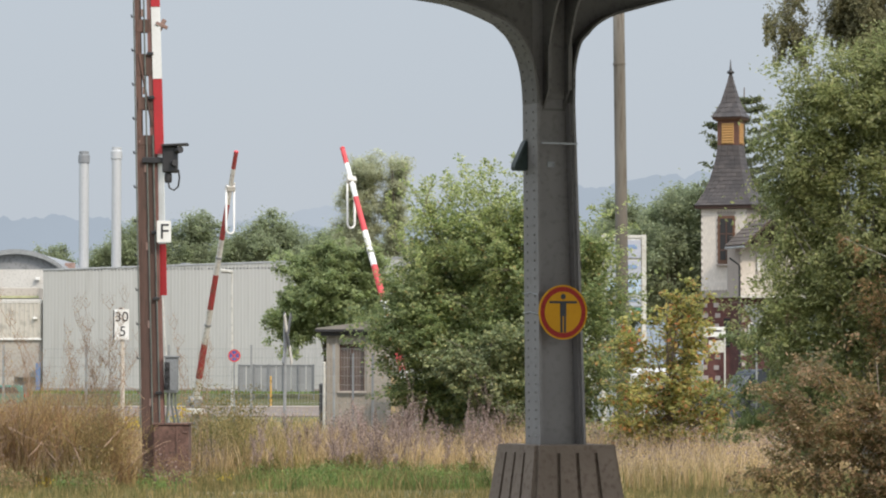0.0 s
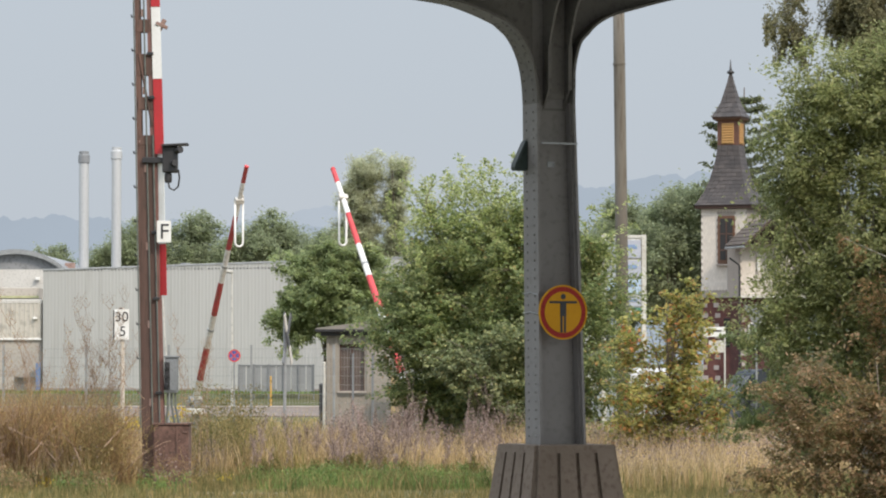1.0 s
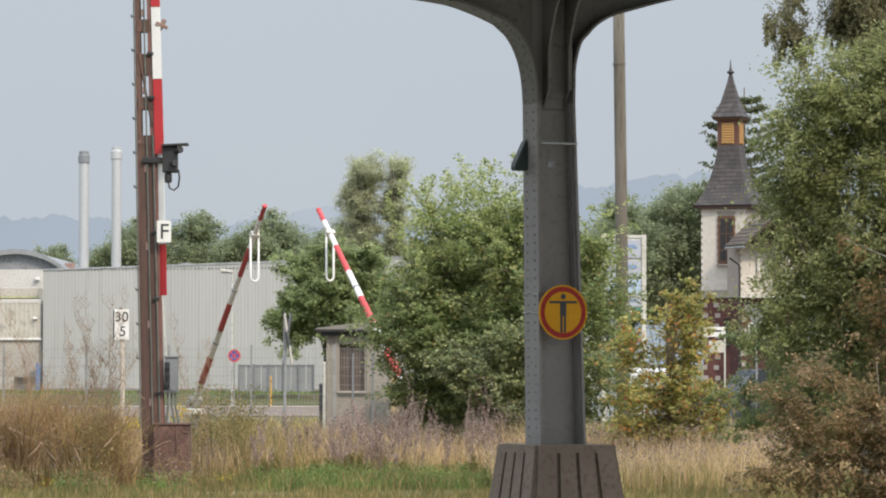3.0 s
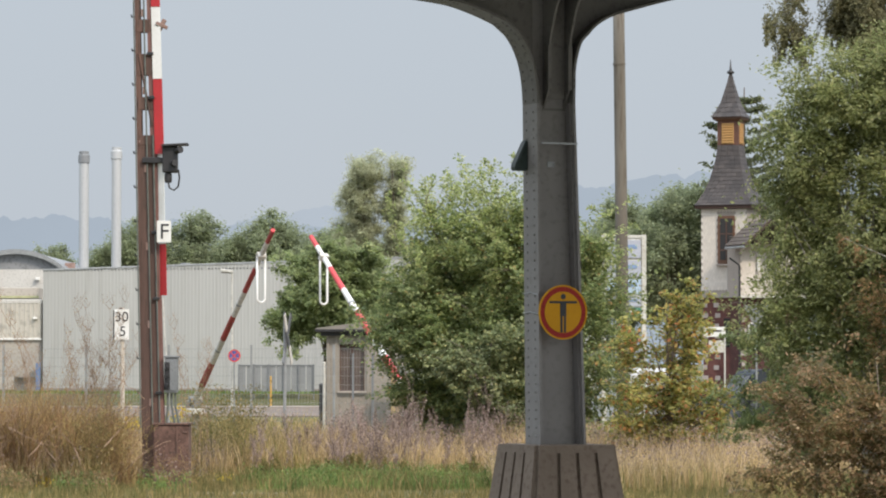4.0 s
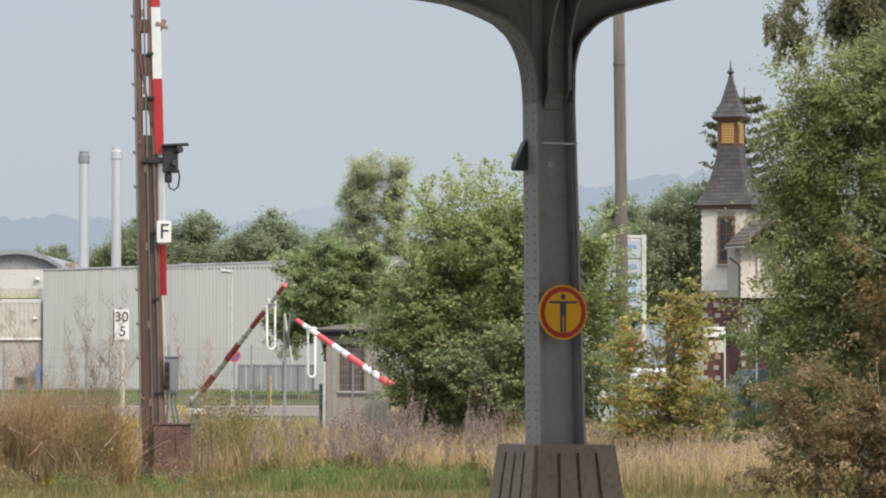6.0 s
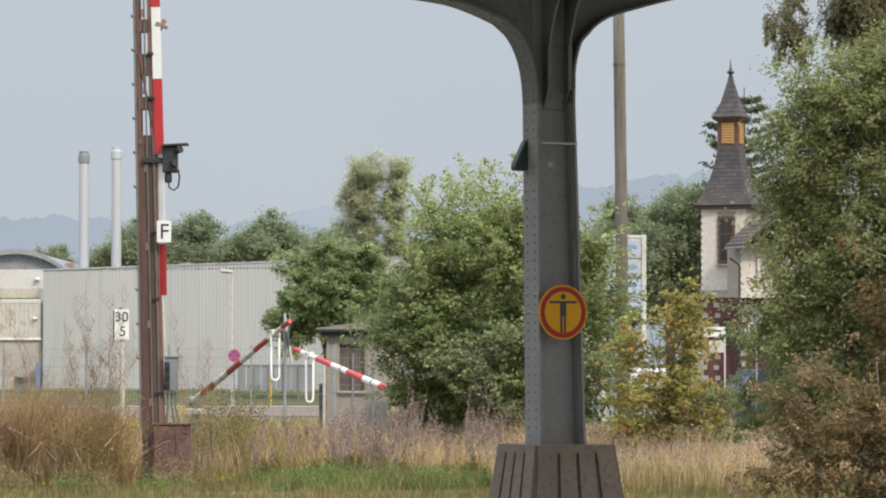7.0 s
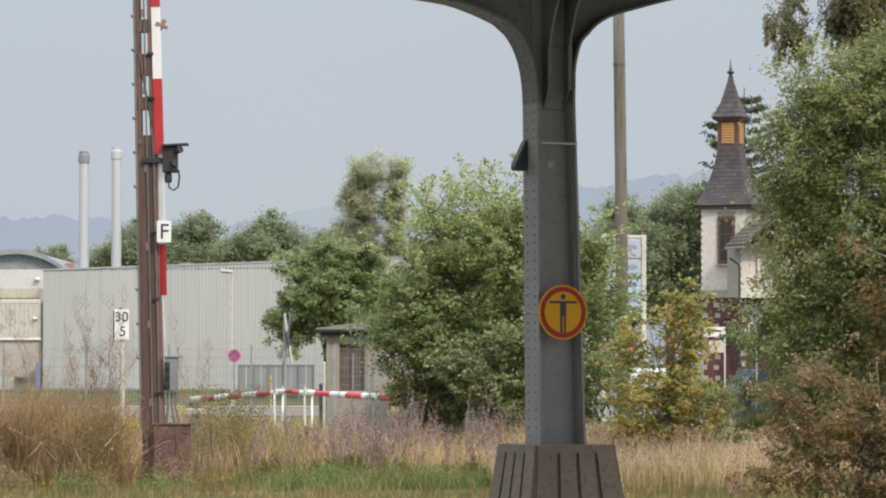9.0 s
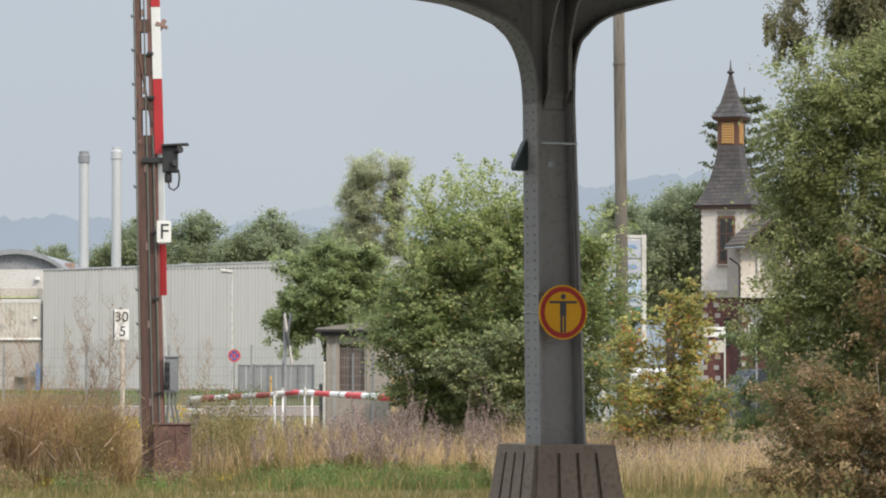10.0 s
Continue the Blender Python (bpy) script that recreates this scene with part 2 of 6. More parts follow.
DRY_GRASS = leaf_mat("dry_grass", [(0.0, G(0.249, 0.185, 0.085)), (0.35, G(0.440, 0.335, 0.165)), (0.7, G(0.594, 0.46, 0.25)), (1.0, G(0.742, 0.59, 0.375))], 0.35, 0.8)
MIX_GRASS = leaf_mat("mixed_grass", [(0.0, G(0.138, 0.16, 0.05)), (0.4, G(0.276, 0.245, 0.09)), (0.75, G(0.445, 0.35, 0.15)), (1.0, G(0.594, 0.45, 0.23))], 0.3, 0.8)
GREEN_GRASS = leaf_mat("green_grass", [(0.0, G(0.085, 0.15, 0.037)), (0.6, G(0.15, 0.235, 0.06)), (1.0, G(0.26, 0.33, 0.1))], 0.35, 0.7)
OLIVE_GRASS = leaf_mat("olive_grass", [(0.0, G(0.106, 0.115, 0.035)), (0.5, G(0.201, 0.18, 0.065)), (0.85, G(0.297, 0.23, 0.095)), (1.0, G(0.445, 0.33, 0.15))], 0.35, 0.8)
BLOSSOM = leaf_mat("pale_blossom", [(0.0, G(0.6, 0.58, 0.42)), (1.0, G(0.72, 0.7, 0.6))], 0.3, 0.8)
WEED_GREY = leaf_mat("seeding_weed", [(0.0, G(0.148, 0.11, 0.088)), (0.5, G(0.286, 0.225, 0.19)), (0.85, G(0.445, 0.355, 0.315)), (1.0, G(0.530, 0.43, 0.415))], 0.3, 0.9)
WEED_RED = leaf_mat("reddish_weed", [(0.0, G(0.127, 0.085, 0.04)), (0.3, G(0.249, 0.16, 0.075)), (0.6, G(0.413, 0.255, 0.13)), (0.85, G(0.382, 0.31, 0.125)), (1.0, G(0.572, 0.42, 0.17))], 0.3, 0.9)
FLOWER = leaf_mat("yellow_flower", [(0.0, G(0.6, 0.42, 0.03)), (1.0, G(0.7, 0.55, 0.08))], 0.3, 0.8)

# ---- helpers for building ----


def thing(name, x, y, z, label, category, rz=0, group=""):
    ob = new(name)
    ob.empty_display_size = 0.2
    ob.matrix_basis = pose(x, y, z, 0, 0, rz)
    return tagged(ob, label, category, group)


def part(name, bm, material, parent=None, label="", m=None, smooth=False):
    """Links a bmesh as one mesh object under a thing or a part."""
    me = bpy.data.meshes.new(name)
    if smooth:
        for f in bm.faces:
            f.smooth = True
    bm.to_mesh(me)
    bm.free()
    me.materials.append(material)
    ob = new(name, me)
    if parent:
        ob.parent = parent
    if m is not None:
        ob.matrix_basis = m
    if label:
        ob["label"] = label
    return ob


def again(ob, m):
    """A further piece on the same mesh under the same parent."""
    o = new(ob.name.split(".")[0], ob.data)
    o.parent = ob.parent
    o.matrix_basis = m
    if "label" in ob:
        o["label"] = ob["label"]
    return o


def box(sx, sy, sz, x=0, y=0, z=0, bevel=0.0, bm=None, rz=0, ry=0, rx=0):
    """Box of that size, centre at x, y, z; added to bm if given."""
    bm = bm or bmesh.new()
    r = bmesh.ops.create_cube(bm, size=1.0, matrix=pose(x, y, z, rx, ry, rz) @ Matrix.Diagonal((sx, sy, sz, 1)))
    if bevel:
        edges = list({e for v in r["verts"] for e in v.link_edges})
        bmesh.ops.bevel(bm, geom=edges, offset=bevel, segments=2, affect="EDGES", profile=0.6)
    return bm


def rod(a, b, r0, r1=None, n=10, bm=None, caps=True):
    """Tapered round bar from a to b."""
    bm = bm or bmesh.new()
    a, b = Vector(a), Vector(b)
    r1 = r0 if r1 is None else r1
    m = Matrix.Translation((a + b) / 2) @ (b - a).to_track_quat("Z", "Y").to_matrix().to_4x4()
    bmesh.ops.create_cone(bm, cap_ends=caps, segments=n, radius1=r0, radius2=r1, depth=(b - a).length, matrix=m)
    return bm


def tube(points, r, n=6, bm=None, taper=1.0):
    """Round tube along a polyline."""
    bm = bm or bmesh.new()
    pts = [Vector(p) for p in points]
    ways = [(pts[min(i + 1, len(pts) - 1)] - pts[max(i - 1, 0)]).normalized() for i in range(len(pts))]
    side = ways[0].orthogonal().normalized()
    rings = []
    for i, (p, d) in enumerate(zip(pts, ways)):
        side = (side - d * side.dot(d)).normalized()
        over = d.cross(side)
        rr = r * (1 + (taper - 1) * i / max(1, len(pts) - 1))
        rings.append([bm.verts.new(p + (side * math.cos(2 * math.pi * k / n) + over * math.sin(2 * math.pi * k / n)) * rr) for k in range(n)])
    for a, b in zip(rings, rings[1:]):
        for k in range(n):
            bm.faces.new((a[k], a[(k + 1) % n], b[(k + 1) % n], b[k]))
    bm.faces.new(rings[0][::-1])
    bm.faces.new(rings[-1])
    return bm


def prism(outline, y0, y1, bm=None):
    """Outline in x, z pushed from y0 to y1."""
    bm = bm or bmesh.new()
    a = [bm.verts.new((x, y0, z)) for x, z in outline]
    b = [bm.verts.new((x, y1, z)) for x, z in outline]
    n = len(a)
    bm.faces.new(a)
    bm.faces.new(b[::-1])
    for i in range(n):
        bm.faces.new((a[(i + 1) % n], a[i], b[i], b[(i + 1) % n]))
    bmesh.ops.recalc_face_normals(bm, faces=bm.faces)
    return bm


def eased(points, n=4):
    """The same outline with n steps between its points, rounded."""
    p = [points[0]] + list(points) + [points[-1]]
    out = []
    for a, b, c, d in zip(p, p[1:], p[2:], p[3:]):
        for k in range(n):
            t = k / n
            out.append(tuple(0.5 * (2 * y + (z - x) * t + (2 * x - 5 * y + 4 * z - w) * t * t + (3 * y - x - 3 * z + w) * t ** 3) for x, y, z, w in zip(a, b, c, d)))
    return out + [tuple(points[-1])]


def lathe(profile, n=24, bm=None):
    """Turned shape from radius, z pairs."""
    bm = bm or bmesh.new()
    rings = [[bm.verts.new((r * math.cos(2 * math.pi * k / n), r * math.sin(2 * math.pi * k / n), z)) for k in range(n)] for r, z in profile]
    for a, b in zip(rings, rings[1:]):
        for k in range(n):
            bm.faces.new((a[k], a[(k + 1) % n], b[(k + 1) % n], b[k]))
    bm.faces.new(rings[0][::-1])
    bm.faces.new(rings[-1])
    return bm


def disc(r, t, n=40):
    """Flat round plate facing -y, t thick, back at y = 0."""
    bm = bmesh.new()
    bmesh.ops.create_cone(bm, cap_ends=True, segments=n, radius1=r, radius2=r, depth=t, matrix=pose(0, -t / 2, 0, 90))
    return bm


def ring(r0, r1, t, n=48):
    bm = bmesh.new()
    vs = [[bm.verts.new((r * math.cos(2 * math.pi * k / n), y, r * math.sin(2 * math.pi * k / n))) for k in range(n)] for r, y in ((r0, 0), (r0, -t), (r1, -t), (r1, 0))]
    for i in range(4):
        a, b = vs[i], vs[(i + 1) % 4]
        for k in range(n):
            bm.faces.new((a[k], a[(k + 1) % n], b[(k + 1) % n], b[k]))
    bmesh.ops.recalc_face_normals(bm, faces=bm.faces)
    return bm


def letters(text, size, material, parent, m, name="lettering", depth=0.004):
    """Raised letters that face -y, centred at m."""
    cu = bpy.data.curves.new(name, "FONT")
    cu.body, cu.size, cu.extrude, cu.align_x, cu.align_y = text, size, depth, "CENTER", "CENTER"
    tmp = bpy.data.objects.new("tmp", cu)
    scene.collection.objects.link(tmp)
    bpy.context.view_layer.update()
    me = bpy.data.meshes.new_from_object(tmp.evaluated_get(bpy.context.evaluated_depsgraph_get()))
    bpy.data.objects.remove(tmp)
    me.materials.clear()
    me.materials.append(material)
    ob = new(name, me)
    ob.parent = parent
    ob.matrix_basis = m @ pose(0, 0, 0, 90)
    return ob


def mesh_np(name, verts, faces, material, parent=None, label=""):
    """Mesh from arrays of verts (n, 3) and triangles (m, 3)."""
    me = bpy.data.meshes.new(name)
    me.vertices.add(len(verts))
    me.vertices.foreach_set("co", np.asarray(verts, dtype=np.float32).ravel())
    f = np.asarray(faces, dtype=np.int32)
    me.loops.add(f.size)
    me.loops.foreach_set("vertex_index", f.ravel())
    me.polygons.add(len(f))
    me.polygons.foreach_set("loop_start", np.arange(0, f.size, 3, dtype=np.int32))
    me.update(calc_edges=True)
    me.materials.append(material)
    ob = new(name, me)
    if parent:
        ob.parent = parent
    if label:
        ob["label"] = label
    return ob


def leaves(centres, size, rng, droop=0.3, slim=0.55, facing=None):
    """A folded four-cornered leaf at each centre: verts and triangles. Facing gives the way the upper sides look."""
    n = len(centres)
    a = rng.normal(size=(n, 3))
    a[:, 2] -= droop
    if facing is not None:
        c = facing + rng.normal(size=(n, 3)) * 0.5
        c /= np.linalg.norm(c, axis=1, keepdims=True) + 1e-9
        a -= c * np.sum(a * c, axis=1, keepdims=True)
    a /= np.linalg.norm(a, axis=1, keepdims=True) + 1e-9
    b = np.cross(a, rng.normal(size=(n, 3))) if facing is None else np.cross(c, a)
    b /= np.linalg.norm(b, axis=1, keepdims=True) + 1e-9
    c = np.cross(a, b)
    s = (size * rng.uniform(0.55, 1.4, size=(n, 1)))
    base, tip = centres - a * s * 0.5, centres + a * s * 0.5
    mid = centres - a * s * 0.08 + c * s * 0.12
    v = np.stack([base, mid + b * s * slim * 0.5, tip, mid - b * s * slim * 0.5], axis=1).reshape(-1, 3)
    i = np.arange(n)[:, None] * 4
    f = np.concatenate([i + np.array([[0, 1, 2]]), i + np.array([[0, 2, 3]])], axis=1).reshape(-1, 3)
    return v, f


def crown_points(blobs, rng, spread, per, reach, lift, bough, flat):
    """Leaf centres along leafy shoots, which stand together in flattened boughs with gaps between them.
    Boughs sit in blobs (x, y, z, rx, ry, rz, shoots), point outwards, and rise or droop by lift."""
    unit = lambda v: v / (np.linalg.norm(v, axis=1, keepdims=True) + 1e-9)
    up = np.array([0.0, 0.0, 1.0])
    out, looks, roots, tips = [], [], [], []
    for x, y, z, rx, ry, rz, n in blobs:
        m = max(3, n // bough)
        d = unit(rng.normal(size=(m, 3)))
        rad = rng.uniform(0.15, 1.0, size=(m, 1)) ** 0.45 * rng.uniform(0.78, 1.08, size=(m, 1))
        heart = np.array([x, y, z]) + d * rad * np.array([rx, ry, rz])
        o = unit(d * np.array([1, 1, 0.55]) + rng.normal(size=(m, 3)) * 0.25 + up * lift * 0.8)
        side = unit(np.cross(o, up + rng.normal(size=(m, 3)) * 0.1))
        over = unit(np.cross(side, o))
        over *= np.sign(over[:, 2:3]) + (over[:, 2:3] == 0)
        grow = reach * rng.uniform(0.6, 1.3, size=(m, 1))
        w = np.repeat(np.arange(m), max(1, n // m))
        k = len(w)
        along, wide = rng.uniform(-0.75, 0.55, size=(k, 1)), rng.normal(size=(k, 1)) * 0.42
        c = heart[w] + (o[w] * along + side[w] * wide * (0.9 - 0.6 * along) + over[w] * rng.normal(size=(k, 1)) * 0.4 * flat) * grow[w]
        way = unit(o[w] + side[w] * wide * 1.3 + rng.normal(size=(k, 3)) * 0.28)
        ln = reach * rng.uniform(0.4, 1.1, size=(k, 1))
        a, b = c - way * ln * 0.6, c + way * ln * 0.4
        q = rng.integers(per // 2, per + per // 2, size=k)
        who = np.repeat(np.arange(k), q)
        u = rng.uniform(0, 1, size=(len(who), 1)) ** 0.8
        sag = np.array([0, 0, -0.25 if lift < 0 else 0.04]) * reach
        p = a[who] + (b - a)[who] * u + sag * u * u
        out.append(p + rng.normal(size=(len(who), 3)) * spread * (1.15 - 0.75 * u) * rng.uniform(0.6, 1.3, size=(k, 1))[who] * np.array([1, 1, 0.75]))
        looks.append((over[w] * 0.75 + d[w] * 0.45 + up * 0.25)[who])
        roots.append(a), tips.append(b + sag)
    return np.concatenate(out), np.concatenate(looks), np.concatenate(roots), np.concatenate(tips)


def tree(name, label, x, y, z, blobs, leaf, size, spread, per, seed, bark=None, trunk_r=0.12, droop=0.3, limbs=24, category="tree", slim=0.55, trunk_top=None, reach=0.5, lift=0.5, shoots=0, bough=7, flat=0.5):
    """Tapered trunk with limbs out to the shoots, and a crown of single leaves. Blobs are relative to the foot."""
    rng = np.random.default_rng(seed)
    t = thing(name, x, y, z, label, category)
    pts, facing, roots, tips = crown_points(blobs, rng, spread, per, reach, lift, bough, flat)
    top = trunk_top or max(b[2] + 0.3 * b[5] for b in blobs)
    bm = bmesh.new()
    lean = rng.normal(size=2) * 0.03 * top
    stem = [(lean[0] * (k / 6) ** 2, lean[1] * (k / 6) ** 2, top * k / 6) for k in range(7)]
    tube(stem, trunk_r, 8, bm, 0.25)
    for i in rng.choice(len(roots), min(limbs, len(roots)), replace=False):
        h = roots[i]
        k = np.clip(h[2] * rng.uniform(0.35, 0.75), 0.1 * top, 0.95 * top) / top
        s = Vector((lean[0] * k * k, lean[1] * k * k, k * top))
        e = Vector(h)
        mid = s.lerp(e, 0.5) + Vector((0, 0, 0.08 * (e - s).length))
        tube([s, mid, e, e.lerp(Vector(tips[i]), 0.8)], trunk_r * 0.3 * (1.1 - 0.7 * k), 5, bm, 0.2)
    part("trunk", bm, bark or BARK, t, smooth=True)
    if shoots:
        bm = bmesh.new()
        for i in rng.choice(len(roots), min(shoots, len(roots)), replace=False):
            a, b = Vector(roots[i]), Vector(tips[i])
            tube([a, a.lerp(b, 0.5) + Vector((0, 0, 0.03)), b], 0.006, 3, bm, 0.4)
        tagged(part("twig_work", bm, BARK, t), "fine twigs inside the crown", kind="stuff")
    v, f = leaves(pts, size, rng, droop, slim, facing)
    mesh_np("crown", v, f, leaf, t)
    return t


def blades(xy, height, width, rng, bend=0.35, z0=None):
    """Bent tapering grass blades at the places xy: verts and triangles."""
    n = len(xy)
    h = height * rng.uniform(0.55, 1.15, size=n)
    ang = rng.uniform(0, 2 * np.pi, n)
    lean = rng.uniform(0.05, bend, n) * h
    d = np.stack([np.cos(ang), np.sin(ang)], 1)
    side = np.stack([-d[:, 1], d[:, 0]], 1)
    turn = rng.uniform(0, np.pi, n)
    side = side * np.cos(turn)[:, None] + d * np.sin(turn)[:, None]
    w = width * rng.uniform(0.6, 1.4, n)
    z = np.zeros(n) if z0 is None else z0
    v = np.zeros((n, 5, 3))
    for i, (k, ww) in enumerate(((0, 1), (0, -1), (0.55, 0.8), (0.55, -0.8), (1, 0))):
        v[:, i, :2] = xy + d * (lean * k * k)[:, None] + side * (w * ww * 0.5)[:, None]
        v[:, i, 2] = z + h * (k - 0.12 * k * k)
    i = np.arange(n)[:, None] * 5
    f = np.concatenate([i + np.array([t]) for t in ([0, 1, 3], [0, 3, 2], [2, 3, 4])], axis=1).reshape(-1, 3)
    return v.reshape(-1, 3), f


def lie(y):
    """Height of the ground at distance y: level meadow, a dip with the street, a bank up to the warehouse."""
    def ease(a, b, t):
        t = np.clip((t - a) / (b - a), 0, 1)
        return t * t * (3 - 2 * t)
    return -0.85 * ease(95, 135, y) + 0.9 * ease(209, 217, y)


# ---- the ground, the street and the hills ----


def ground():
    ys = [-60, -10, 20, 40] + list(range(48, 96, 2)) + list(range(96, 140, 4)) + [150, 170, 190, 208, 209, 210, 211, 212, 213, 214, 215, 216, 217, 218, 230, 300, 500, 900, 1800, 4200]
    xs = [-3000, -900, -300, -120, -60] + list(range(-40, 41, 2)) + [60, 120, 300, 900, 3000]
    rng = np.random.default_rng(4)
    bm = bmesh.new()
    grid = [[bm.verts.new((x, y, float(lie(y)) + (rng.normal() * 0.03 if 44 < y < 94 and abs(x) < 40 else 0))) for x in xs] for y in ys]
    for a, b in zip(grid, grid[1:]):
        for i in range(len(xs) - 1):
            bm.faces.new((a[i], a[i + 1], b[i + 1], b[i]))
    tagged(part("ground", bm, EARTH, smooth=True), "rough meadow soil under dry grass and weeds", "ground", kind="structure")
    tagged(part("road", box(260, 28, 0.1, 0, 188, -0.84), ASPHALT), "grey worn asphalt street beyond the meadow", "road", kind="structure")
    tagged(part("pavement", box(260, 3.2, 0.24, 0, 203.7, -0.8, 0.03), KERB), "pale concrete pavement with a kerb along the street", "pavement", kind="structure")
    c = thing("crossing_road", -3.2, 73.6, 0, "narrow asphalt lane between the crossing barriers", "road", rz=24)
    c["kind"] = "structure"
    part("lane", box(30, 6.2, 0.12, 0, 0, 0.02), ASPHALT, c)
    tagged(part("platform", box(9, 36, 0.85, 1.2, 8, 0.425, 0.03), PAVING), "paved station platform with a straight edge", "platform", kind="structure")
    tagged(part("footpath", box(9, 0.6, 0.05, -1.2, 51.2, -0.005, 0.01), TRODDEN), "trodden pale path at the meadow's edge", "path", kind="structure")


def hills():
    def ridge(name, y, base, rises, colour, label, seed):
        rng = np.random.default_rng(seed)
        ph = rng.uniform(0, 6.28, 8)
        m = bpy.data.materials.new(name + "_haze")
        m.use_nodes = True
        n, l = m.node_tree.nodes, m.node_tree.links
        for x in list(n):
            if x.type == "BSDF_PRINCIPLED":
                n.remove(x)
        # unlit: the ridge glows evenly in a blue with the haze mixed in
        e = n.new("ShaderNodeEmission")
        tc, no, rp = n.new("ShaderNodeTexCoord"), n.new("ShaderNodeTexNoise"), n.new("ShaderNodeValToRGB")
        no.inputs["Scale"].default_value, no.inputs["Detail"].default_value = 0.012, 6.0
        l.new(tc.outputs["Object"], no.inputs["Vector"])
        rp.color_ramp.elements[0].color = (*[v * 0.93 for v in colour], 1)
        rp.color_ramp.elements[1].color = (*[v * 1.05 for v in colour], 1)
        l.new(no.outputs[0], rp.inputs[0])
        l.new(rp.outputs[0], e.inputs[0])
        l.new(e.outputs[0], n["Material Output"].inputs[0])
        bm = bmesh.new()
        low, high = [], []
        crest = 0.0
        for x in range(-900, 901, 3):
            crest = 0.6 * crest + 1.5 * rng.normal()
            h = base + sum(a * math.exp(-((x - c) / w) ** 2) for c, w, a in rises)
            h += sum(1.6 / (k + 1) * math.sin(x * 0.013 * (k + 1) * 1.7 + ph[k]) for k in range(6)) + 0.8 * crest
            low.append(bm.verts.new((x, y, -10)))
            high.append(bm.verts.new((x, y + 120, h)))
        for i in range(len(low) - 1):
            bm.faces.new((low[i], low[i + 1], high[i + 1], high[i]))
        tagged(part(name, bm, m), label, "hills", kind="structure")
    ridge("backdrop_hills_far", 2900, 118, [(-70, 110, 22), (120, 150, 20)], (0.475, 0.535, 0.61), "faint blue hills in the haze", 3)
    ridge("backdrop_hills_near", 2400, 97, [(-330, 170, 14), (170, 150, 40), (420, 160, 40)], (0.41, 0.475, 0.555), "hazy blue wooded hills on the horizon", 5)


ground()
hills()

# ---- canopy column on the platform ----


